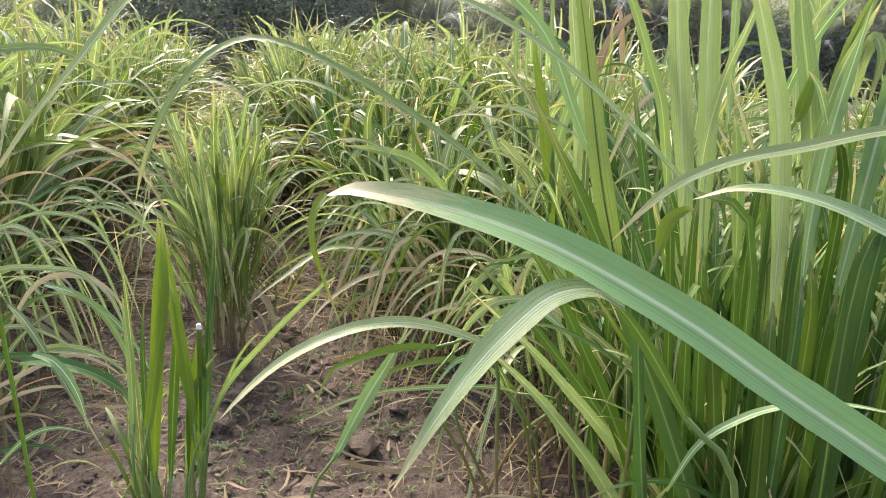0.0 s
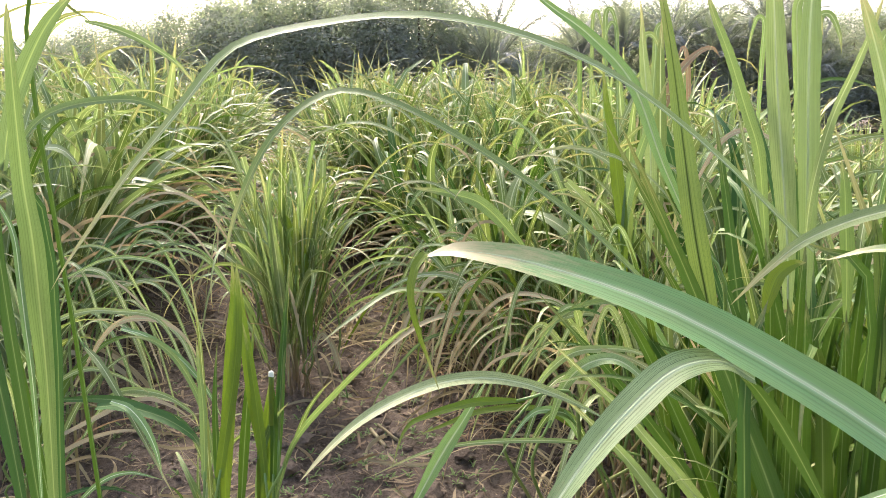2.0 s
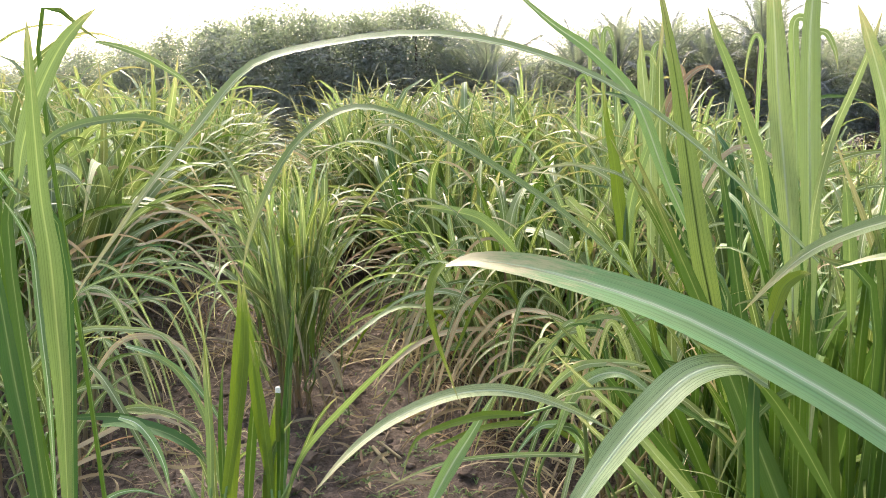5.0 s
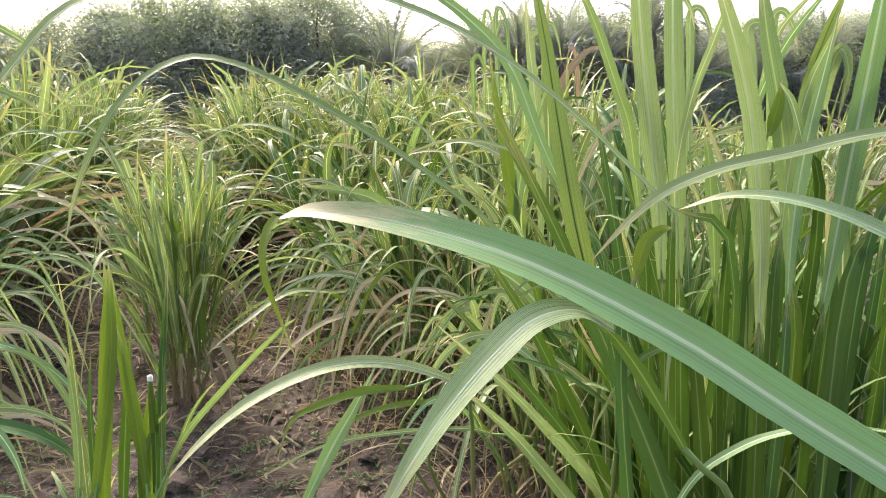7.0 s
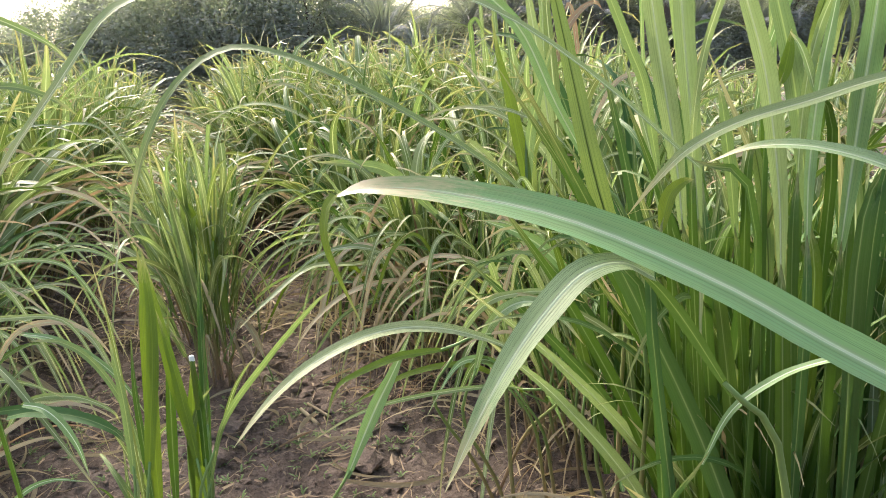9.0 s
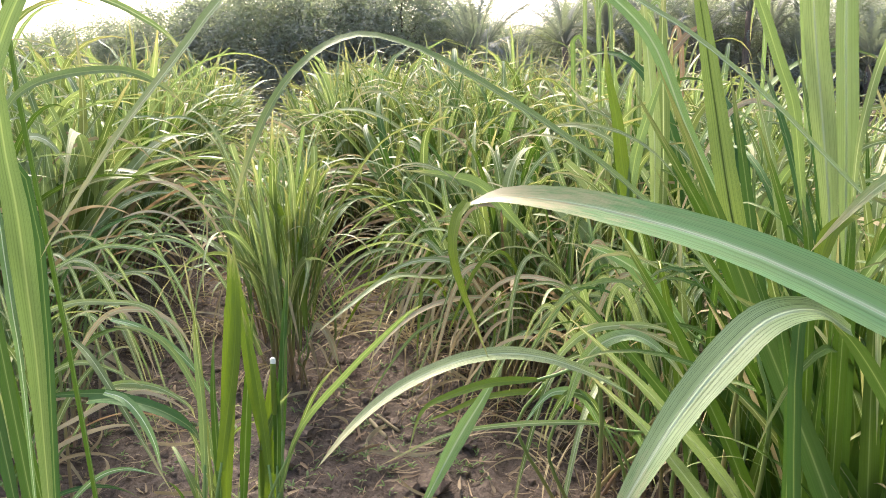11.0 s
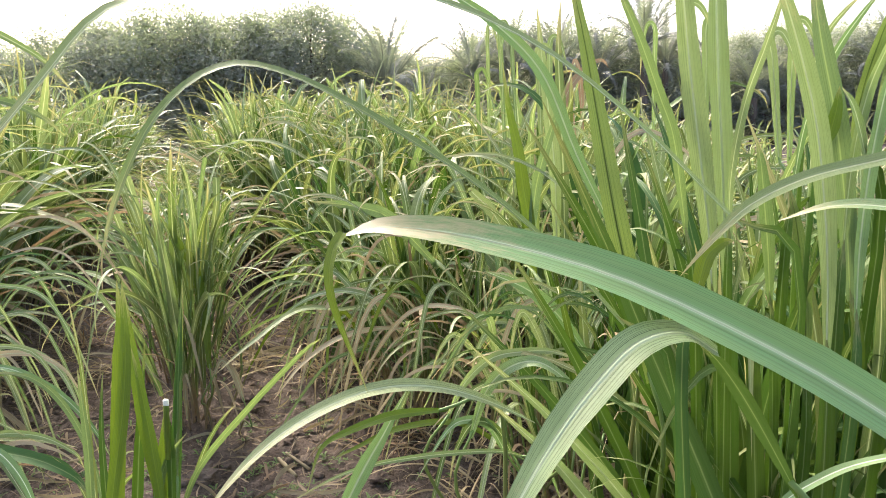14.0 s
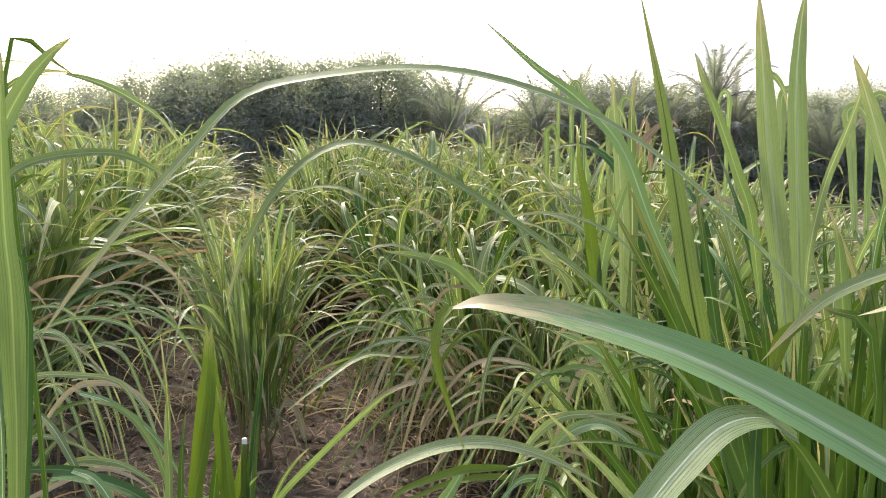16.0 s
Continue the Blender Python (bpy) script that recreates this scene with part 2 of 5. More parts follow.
# ---- building blocks ----
def mesh_of(name, verts, faces, material, uvs=None, smooth=True):
    me = bpy.data.meshes.new(name)
    me.from_pydata(verts, [], faces)
    if uvs is not None:
        layer = me.uv_layers.new(name="UVMap")
        idx = np.empty(len(me.loops), dtype=np.int32)
        me.loops.foreach_get("vertex_index", idx)
        layer.data.foreach_set("uv", np.asarray(uvs, dtype=np.float32)[idx].ravel())
    if smooth:
        me.polygons.foreach_set("use_smooth", np.ones(len(me.polygons), dtype=bool))
    if material:
        me.materials.append(material)
    me.update()
    return me


def part(name, me, parent, matrix=None, label=""):
    ob = new(name, me)
    ob.parent = parent
    if matrix is not None:
        ob.matrix_basis = matrix
    if label:
        ob["label"] = label
    return ob


def thing(name, x, y, z, label, category, group=""):
    ob = new(name)
    ob.location = (x, y, z)
    return tagged(ob, label, category, group)


def strip(points, normals, width, across=2, fold=0.16, base=0.45, wave=0.0, rng=None, peak=0.3, cut=False, taper=1.5):
    """Verts, faces and uvs of a grass blade along a centre line, folded along its midrib, tapered to a tip."""
    n = len(points)
    pts = [Vector(p) for p in points]
    verts, uvs, faces = [], [], []
    ph = rng.uniform(0, 6.28) if rng else 0.0
    for i, p in enumerate(pts):
        s = i / (n - 1)
        tan = (pts[min(i + 1, n - 1)] - pts[max(i - 1, 0)]).normalized()
        nor = Vector(normals[i])
        side = tan.cross(nor).normalized()
        nor = side.cross(tan).normalized()
        if s < peak:
            w = base + (1 - base) * math.sin(s / peak * math.pi / 2)
        else:
            k = (s - peak) / (1 - peak)
            w = 1.0 if cut else max((1 - k ** taper) ** 0.9, 0.015)
        w *= width / 2
        for j in range(across + 1):
            a = 2 * j / across - 1
            nick = 1 - (rng.random() ** 3 * 0.06 if rng and across > 4 and abs(a) > 0.99 else 0.0)
            ripple = wave * width * math.sin(ph + 23 * s + (2 if a > 0 else 0)) * abs(a)
            verts.append(p + side * (a * w * nick) + nor * (abs(a) ** 1.3 * fold * w * 2 + ripple))
            uvs.append((j / across, s))
    for i in range(n - 1):
        for j in range(across):
            a = i * (across + 1) + j
            faces.append((a, a + 1, a + across + 2, a + across + 1))
    return verts, faces, uvs


def tube(points, radii, sides=6):
    """Verts, faces and uvs of a tapered round stem along a line."""
    pts = [Vector(p) for p in points]
    n = len(pts)
    verts, faces, uvs = [], [], []
    for i, p in enumerate(pts):
        tan = (pts[min(i + 1, n - 1)] - pts[max(i - 1, 0)]).normalized()
        a = tan.cross(Vector((0.31, 0.95, 0.02))).normalized()
        b = tan.cross(a)
        for j in range(sides):
            ang = 2 * math.pi * j / sides
            verts.append(p + (a * math.cos(ang) + b * math.sin(ang)) * radii[i])
            uvs.append((j / sides, i / (n - 1)))
    for i in range(n - 1):
        for j in range(sides):
            faces.append((i * sides + j, i * sides + (j + 1) % sides, (i + 1) * sides + (j + 1) % sides, (i + 1) * sides + j))
    faces.append(tuple(range((n - 1) * sides, n * sides)))
    return verts, faces, uvs


def smooth_line(ctrl, n):
    """A smooth line of n points through a few control points."""
    c = [Vector(p) for p in ctrl]
    c = [c[0] * 2 - c[1]] + c + [c[-1] * 2 - c[-2]]
    out = []
    for i in range(n):
        f = i / (n - 1) * (len(c) - 3)
        k = min(int(f), len(c) - 4)
        t = f - k
        p0, p1, p2, p3 = c[k:k + 4]
        out.append(0.5 * ((2 * p1) + (p2 - p0) * t + (2 * p0 - 5 * p1 + 4 * p2 - p3) * t * t + (3 * p1 - p0 - 3 * p2 + p3) * t ** 3))
    return out


def arch(rng, length, lean, bend, power, twist, n, kink=None):
    """Centre line and normals of a leaf that leaves its stalk at a lean and is bent over by its weight."""
    p, pts, nors = Vector((0, 0, 0)), [], []
    sway, fall = rng.uniform(-0.5, 0.5), radians(rng.uniform(138, 168))
    for i in range(n):
        s = i / (n - 1)
        a = radians(lean + bend * s ** power)
        if kink and s > kink:
            k = min(1.0, (s - kink) / 0.12)
            a += (max(a, fall) - a) * k
        az = sway * s * s
        d = Vector((math.sin(a) * math.cos(az), math.sin(a) * math.sin(az), math.cos(a)))
        nn = Vector((-math.cos(a) * math.cos(az), -math.cos(a) * math.sin(az), math.sin(a)))
        tw = twist * s
        cr = d.cross(nn)
        pts.append(p.copy())
        nors.append(nn * math.cos(tw) + cr * math.sin(tw))
        p += d * (length / (n - 1))
    return pts, nors


LEAF_KINDS = {   # length, lean, bend, power, chance of a kink
    "spear": ((0.6, 0.95), (1, 9), (6, 40), (1.6, 3.0), 0.06),
    "high": ((0.75, 1.1), (6, 18), (100, 172), (2.3, 4.0), 0.07),
    "arched": ((0.7, 1.1), (14, 32), (95, 145), (1.3, 2.6), 0.12),
    "cut": ((0.42, 0.62), (1, 8), (4, 16), (1.5, 2.5), 0.0),
    "low": ((0.55, 0.9), (35, 62), (70, 115), (0.9, 1.7), 0.2),
    "hanging": ((0.4, 0.65), (55, 85), (70, 95), (0.6, 1.0), 0.25),
}


def leaf_shape(rng, kind, n=13, across=2):
    (l0, l1), (a0, a1), (b0, b1), (p0, p1), kc = LEAF_KINDS[kind]
    kink = rng.uniform(0.6, 0.85) if rng.random() < kc else None
    pts, nors = arch(rng, rng.uniform(l0, l1), rng.uniform(a0, a1), rng.uniform(b0, b1), rng.uniform(p0, p1), rng.uniform(-1.3, 1.3), n, kink)
    v, f, u = strip(pts, nors, rng.uniform(0.019, 0.034), across, 0.15, 0.5, 0.02, rng, 0.3, kind == "cut", 1.25)
    return v, f, [(a, 0.62 * b) for a, b in u] if kind == "cut" else u


rng = random.Random(7)
LIB = {}
for kind in LEAF_KINDS:
    LIB[kind] = []
    for i in range(10):
        v, f, u = leaf_shape(rng, kind, 20)
        LIB[kind].append({m: mesh_of("leaf", v, f, LEAF[m], u) for m in ("mixed", "dry", "red", "pale", "fresh", "deep", "cool")})
STALKS = []
for i in range(6):
    bow = rng.uniform(-0.08, 0.08)
    pts = [(bow * math.sin(k / 6 * 3.1), 0.4 * bow * k / 6, k / 6) for k in range(7)]
    v, f, u = tube(pts, [0.007, 0.0075, 0.0065, 0.006, 0.0055, 0.0045, 0.003], 7)
    STALKS.append(mesh_of("stalk", v, f, STALK, u))


def tiller_plan(rng, height, spread, tillers, upright, dryness, broad=1.0, deep=0.25, cool=0.1):
    """Stalks (base, lean matrix, length) and leaves (kind, tone, matrix) of one clump, about its own base."""
    stalks, leaves = [], []
    for k in range(tillers):
        ang, r = rng.uniform(0, 6.283), spread * math.sqrt(rng.random())
        bx, by = r * math.cos(ang), r * math.sin(ang)
        tilt = rng.uniform(1, 10 if upright < 0.9 else 6) + 60 * r * (1 - 0.75 * upright)
        h = height * rng.uniform(0.32, 0.52)
        lean = Matrix.Translation((bx, by, -0.02)) @ Matrix.Rotation(ang, 4, "Z") @ Matrix.Rotation(radians(tilt), 4, "Y")
        stalks.append((lean @ Matrix.Diagonal((1, 1, h + 0.05, 1))))
        fan = rng.uniform(0, 6.283)
        count = rng.randint(4, 7)
        for i in range(count):
            s = (i + 0.6) / count
            z = h * (0.3 + 0.7 * s)
            if s > 0.72:
                kind = rng.choice(("spear", "high", "high", "high", "arched") if upright < 0.7 else ("spear", "spear", "high"))
            elif s > 0.4:
                kind = rng.choice(("high", "arched", "spear", "high") if upright > 0.5 else ("high", "arched", "arched", "arched"))
            else:
                kind = rng.choice(("arched", "low", "high") if upright > 0.5 else ("arched", "arched", "low"))
            if upright > 0.84 and broad < 0.72 and s > 0.25:
                kind = rng.choice(("spear", "spear", "cut", "cut", "high"))
            elif upright > 0.86:
                kind = rng.choice(("spear", "spear", "high"))
            if s < 0.16 and rng.random() < dryness:
                kind = "hanging"
            tone = "mixed"
            if s < 0.42 and rng.random() < dryness:
                tone = "dry" if rng.random() < 0.9 else "red"
            elif rng.random() < 0.23 - 0.25 * deep:
                tone = "pale"
            elif broad > 0.6 and rng.random() < deep:
                tone = "deep"
            elif rng.random() < cool:
                tone = "cool"
            elif rng.random() < 0.14:
                tone = "fresh"
            if kind == "cut":
                tone = rng.choice(("fresh", "pale", "mixed", "mixed"))
            az = fan + math.pi * (i % 2) + rng.uniform(-0.5, 0.5)
            size = height / 1.35 * rng.uniform(0.8, 1.2)
            slim = 0.5 if tone in ("dry", "red") else 1.0
            m = lean @ Matrix.Translation((0, 0, z)) @ Matrix.Rotation(az, 4, "Z") @ Matrix.Diagonal((size, size * 1.3 * broad * slim * rng.uniform(0.7, 1.35), size, 1))
            leaves.append((kind, tone, m))
    return stalks, leaves


def near_clump(name, x, y, height, spread, tillers, upright, dryness, label, seed, broad=1.0, deep=0.25, cool=0.1):
    """A clump whose leaves and stalks are parts of their own."""
    rg = random.Random(seed)
    ob = thing(name, x, y, ground_height(x, y), label, "sugarcane", "sugarcane clumps in rows")
    stalks, leaves = tiller_plan(rg, height, spread, tillers, upright, dryness, broad, deep, cool)
    for m in stalks:
        part("stalk", rg.choice(STALKS), ob, m)
    for kind, tone, m in leaves:
        part("leaf", rg.choice(LIB[kind])[tone], ob, m)
    return ob


def fan_clump(name, x, y, height, spread, count, label, seed):
    """A tight clump of narrow upright leaves that starts close to the soil and opens like a sheaf."""
    rg = random.Random(seed)
    ob = thing(name, x, y, ground_height(x, y), label, "sugarcane", "sugarcane clumps in rows")
    for k in range(14):
        ang, r = rg.uniform(0, 6.283), spread * 0.8 * math.sqrt(rg.random())
        m = Matrix.Translation((r * math.cos(ang), r * math.sin(ang), -0.02)) @ Matrix.Rotation(ang, 4, "Z") @ Matrix.Rotation(radians(rg.uniform(0, 9)), 4, "Y")
        part("stalk", rg.choice(STALKS), ob, m @ Matrix.Diagonal((1, 1, height * rg.uniform(0.3, 0.5), 1)))
    for k in range(count):
        ang, q = rg.uniform(0, 6.283), math.sqrt(rg.random())
        z0 = height * rg.choice((rg.uniform(0.06, 0.25), rg.uniform(0.2, 0.45), rg.uniform(0.3, 0.55)))
        tilt, turn = rg.uniform(0, 5) + 15 * q * rg.random(), rg.uniform(-1.9, 1.9)
        kind = rg.choice(("spear", "spear", "spear", "spear", "spear", "high", "high", "cut"))
        top = height * rg.uniform(0.62, 1.04) * (1 - 0.12 * q)
        tone = rg.choice(("mixed", "mixed", "mixed", "fresh", "fresh", "pale", "pale"))
        if k % 3 == 0:
            kind, tilt, turn, z0, top, tone = rg.choice(("arched", "high", "arched")), rg.uniform(4, 20), rg.uniform(-0.6, 0.6), height * rg.uniform(0.15, 0.5), height * rg.uniform(0.7, 1.0), rg.choice(("mixed", "pale", "fresh"))
        if k % 7 == 0:
            kind, z0, top, tone = rg.choice(("low", "hanging")), height * rg.uniform(0.03, 0.2), height * 0.6, "dry"
        size = max(0.4, (top - z0) / {"cut": 0.55, "spear": 0.82, "high": 0.74}.get(kind, 0.85))
        m = Matrix.Translation((spread * q * math.cos(ang), spread * q * math.sin(ang), z0)) @ Matrix.Rotation(ang, 4, "Z") @ Matrix.Rotation(radians(tilt), 4, "Y") @ Matrix.Rotation(turn, 4, "Z")
        wide = (1.1 if tone != "dry" else 0.6) * rg.uniform(0.75, 1.25)
        part("leaf", rg.choice(LIB[kind])[tone], ob, m @ Matrix.Diagonal((size * 0.9, wide, size, 1)))
    return ob


def joined_clump(name, height, spread, tillers, upright, dryness, label, seed):
    """A clump too far off to pick its leaves apart: its foliage is one part, its stalks another, its dead leaves a third."""
    rg = random.Random(seed)
    ob = thing(name, 0, 0, 0, label, "sugarcane", "sugarcane clumps in rows")
    # half of the far leaves try for the cool tone, as painted haze
    stalks, leaves = tiller_plan(rg, height, spread, tillers, upright, dryness, 1.45, 0.15, 0.5)
    heaps = {"mixed": ([], [], []), "cool": ([], [], []), "dry": ([], [], []), "pale": ([], [], [])}
    for kind, tone, m in leaves:
        V, Fc, U = heaps[tone if tone in heaps else ("dry" if tone == "red" else "mixed")]
        v, f, u = leaf_shape(rg, kind, 9)
        o = len(V)
        V.extend(m @ p for p in v)
        Fc.extend(tuple(a + o for a in q) for q in f)
        U.extend(u)
    for tone, nm in (("mixed", "green_foliage"), ("cool", "blue_green_foliage"), ("dry", "dead_foliage"), ("pale", "pale_foliage")):
        V, Fc, U = heaps[tone]
        if V:
            p = part(nm, mesh_of(nm, V, Fc, LEAF[tone], U), ob)
            p["kind"] = "stuff"
    V, Fc, U = [], [], []
    for m in stalks:
        v, f, u = tube([(0, 0, k / 3) for k in range(4)], [0.0085, 0.009, 0.008, 0.005], 5)
        o = len(V)
        V.extend(m @ p for p in v)
        Fc.extend(tuple(a + o for a in q) for q in f)
        U.extend(u)
    p = part("undergrowth", mesh_of("undergrowth", V, Fc, STALK, U), ob)
    p["kind"] = "stuff"
    return ob


# ---- ground ----
ROW_SLOPE = -0.24


def ground_height(x, y):
    near = max(0.0, min(1.0, (14 - math.hypot(x, y - 3)) / 6))
    across = (x + 1.02 - ROW_SLOPE * (y - 3.0)) / 1.5
    ridge = 0.035 * math.cos(2 * math.pi * across) * max(0.0, min(1.0, (2.2 - x) / 0.8))
    h = 0.05 * noise.noise((x * 0.6, y * 0.6, 1.0)) + ridge
    h = h * near + 0.06 * noise.noise((x * 0.12, y * 0.12, 7.0)) * min(1.0, math.hypot(x, y) / 12)
    near = max(0.0, min(1.0, (7.5 - math.hypot(x, y - 2.5)) / 4))
    if near > 0:
        t1, t2, t3 = noise.noise((x * 7, y * 7, 3.0)), noise.noise((x * 16, y * 16, 5.0)), noise.noise((x * 2.3, y * 2.3, 9.0))
        h += near * (0.045 * t3 + 0.03 * t1 + 0.03 * max(t2, -0.15) + 0.014 * noise.noise((x * 33, y * 33, 2.0)))
    return h


def spaced(lo, hi, step, far, grow=1.16):
    mid = list(np.arange(lo, hi, step))
    up, s, p = [], step, hi
    while p < far:
        up.append(p)
        s *= grow
        p += s
    down, s, p = [], step, lo
    while p > -far:
        s *= grow
        p -= s
        down.append(p)
    return sorted(down) + mid + up


gx, gy = spaced(-4.0, 3.6, 0.026, 900), spaced(-1.6, 6.6, 0.026, 900)
gverts = []
for y in gy:
    for x in gx:
        z = ground_height(x, y)
        gverts.append((x, y, z))
nx = len(gx)
gfaces = [(j * nx + i, j * nx + i + 1, (j + 1) * nx + i + 1, (j + 1) * nx + i) for j in range(len(gy) - 1) for i in range(nx - 1)]
ground = new("ground", mesh_of("ground", gverts, gfaces, SOIL))
tagged(ground, "dry crumbly brown farm soil with low ridges", "soil", kind="structure")

# ---- sugarcane rows ----
UP = "upright dense green sugarcane clump growing from dry soil"
ARCH = "green sugarcane clump with long arching leaves, dry at the base"
TALL = "tall sugarcane clump with broad leaves above eye height"
clump_a = fan_clump("sugarcane_clump", -1.13, 3.68, 1.62, 0.17, 126, UP, 11)
row_b = near_clump("sugarcane_clump", 0.10, 3.80, 1.32, 0.24, 24, 0.55, 0.8, ARCH, 12, 1.15)
mid_right = near_clump("sugarcane_clump", 0.58, 2.48, 1.15, 0.16, 16, 0.75, 0.9, ARCH, 13, 0.7, 0.8)
near_clump("sugarcane_clump", 0.42, 3.10, 1.15, 0.2, 19, 0.55, 0.8, ARCH, 14, 0.8, 0.5)
near_clump("sugarcane_clump", -0.12, 4.50, 1.45, 0.24, 22, 0.6, 0.7, ARCH, 15, 1.25)
near_clump("sugarcane_clump", -0.28, 5.15, 1.6, 0.24, 22, 0.6, 0.6, ARCH, 16, 1.25)
near_clump("sugarcane_clump", -0.45, 5.80, 1.7, 0.24, 22, 0.6, 0.6, ARCH, 27, 1.25)
near_clump("sugarcane_clump", 0.92, 3.30, 1.75, 0.2, 15, 0.6, 0.6, UP, 17, 1.3)
near_clump("sugarcane_clump", 0.62, 4.15, 1.6, 0.22, 18, 0.6, 0.6, ARCH, 18, 1.25)
near_clump("sugarcane_clump", 0.38, 5.00, 1.6, 0.22, 18, 0.6, 0.6, ARCH, 28, 1.25)
tall_back = near_clump("sugarcane_clump", 0.95, 5.30, 1.95, 0.2, 15, 0.75, 0.6, TALL, 19, 1.3, 0.15, 0.4)
low_row = near_clump("sugarcane_clump", -1.42, 4.60, 1.15, 0.22, 9, 0.4, 1.0, ARCH, 20)
near_clump("sugarcane_clump", -1.58, 5.25, 1.2, 0.22, 10, 0.4, 1.0, ARCH, 21)
near_clump("sugarcane_clump", -1.75, 5.95, 1.2, 0.2, 18, 0.4, 0.7, ARCH, 29)
near_clump("sugarcane_clump", -2.6, 3.4, 1.9, 0.22, 14, 0.3, 0.7, ARCH, 22, 1.1, 0.1, 0.5)
left_row = near_clump("sugarcane_clump", -2.1, 2.75, 1.25, 0.2, 10, 0.15, 0.6, ARCH, 31, 1.0, 0.1, 0.4)
left_arch = near_clump("sugarcane_clump", -1.72, 2.2, 0.95, 0.16, 6, 0.1, 0.6, ARCH, 32)
near_clump("sugarcane_clump", -2.80, 4.10, 2.05, 0.24, 18, 0.45, 0.5, ARCH, 23, 1.25, 0.1, 0.5)
near_clump("sugarcane_clump", -2.95, 4.85, 2.05, 0.24, 18, 0.45, 0.5, ARCH, 24, 1.25, 0.1, 0.5)
near_clump("sugarcane_clump", -3.1, 5.60, 2.05, 0.24, 22, 0.45, 0.6, ARCH, 30, 1.25, 0.1, 0.5)
near_clump("sugarcane_clump", 1.55, 3.25, 1.15, 0.2, 14, 0.4, 0.9, ARCH, 35)
near_clump("sugarcane_clump", 1.8, 4.1, 1.3, 0.2, 14, 0.45, 0.9, ARCH, 36)
near_right = near_clump("sugarcane_clump", 0.82, 1.62, 1.42, 0.19, 30, 0.9, 0.3, TALL, 125, 0.95, 0.9)
right_mid = near_clump("sugarcane_clump", 1.18, 2.35, 1.5, 0.18, 12, 0.85, 0.4, TALL, 26, 0.85, 0.5)
near_clump("sugarcane_clump", 0.70, 1.30, 1.15, 0.14, 14, 0.95, 0.2, TALL, 41, 1.0, 0.9)
near_clump("sugarcane_clump", 0.56, 1.85, 1.2, 0.12, 12, 0.9, 0.4, TALL, 42, 0.85, 0.9)
near_clump("sugarcane_clump", 1.25, 1.75, 1.3, 0.16, 16, 0.88, 0.4, TALL, 43, 0.95, 0.6, 0.4)
near_clump("sugarcane_clump", 1.6, 2.45, 1.3, 0.16, 12, 0.7, 0.6, TALL, 44, 0.95, 0.3, 0.4)
near_clump("sugarcane_clump", -1.27, 7.2, 1.85, 0.14, 14, 0.9, 0.3, TALL, 34)
near_edge = thing("sugarcane_clump", 0.55, 0.66, 0, "sugarcane clump with broad blue-green leaves bending over", "sugarcane", "sugarcane clumps in rows")
near_left = thing("sugarcane_clump", -0.70, 0.86, 0, "sugarcane clump with broad upright blades and torn edge", "sugarcane", "sugarcane clumps in rows")
lone_shoot = thing("sugarcane_shoot", -0.12, 1.5, 0, "single narrow blue-green cane shoot standing in the furrow", "sugarcane", "sugarcane clumps in rows")
young_shoots = near_clump("sugarcane_clump", -0.84, 1.97, 0.7, 0.07, 5, 0.9, 0.3, "young bright green sugarcane shoots, one cut off", 33)


def blade(owner, tone, width, facing, *ctrl, stem=True, root=0.35, taper=1.7):
    """One large leaf through a few places of its arc, on a stalk from its clump's base."""
    rg = random.Random(str(ctrl[0]))
    ob_at = owner.location
    local = [Vector(c) - ob_at for c in ctrl]
    pts = smooth_line(local, 30)
    v, f, u = strip(pts, [Vector(facing)] * 30, width, 6, 0.1, root, 0.012, rg, 0.4, False, taper)
    leaf = part("leaf", mesh_of("leaf", v, f, LEAF[tone], u), owner)
    if width > 0.02 and tone not in ("yellow", "deep", "mixed", "fresh"):
        up = Vector(facing).normalized() * 0.0007
        v, f, u = strip([p + up for p in pts[:-2]], [Vector(facing)] * 28, width * 0.085, 2, -0.25, 1.0, 0.0, None, 0.2, False, 1.2)
        part("midrib", mesh_of("midrib", v, f, MIDRIB["dark" if tone == "stripe" else "pale"], u), leaf, None, "raised dark midrib" if tone == "stripe" else "raised pale midrib")
    if stem and local[0].z > 0.12:
        d = (local[1] - local[0]).normalized()
        foot = Vector((local[0].x * 0.7 + rg.uniform(-0.03, 0.03), local[0].y * 0.7 + rg.uniform(-0.03, 0.03), -0.03))
        hang = local[0] - d * 0.12
        line = smooth_line([foot, foot.lerp(hang, 0.5) + Vector((0, 0, 0.06)), hang, local[0] + d * 0.02], 12)
        if owner.name in (near_right.name, near_left.name):
            v, f, u = strip(line, [Vector((rg.uniform(-0.6, 0.6), -1, 0.1))] * 12, max(0.018, width * 0.7), 4, 0.22, 0.7, 0.01, rg, 0.4, False, 3.0)
            part("sheath", mesh_of("sheath", v, f, LEAF["deep"], u), owner, None, "folded green leaf sheath")
        else:
            v, f, u = tube(line, [0.0065 - 0.0035 * k / 11 for k in range(12)], 8)
            part("stalk", mesh_of("stalk", v, f, STALK, u), owner)


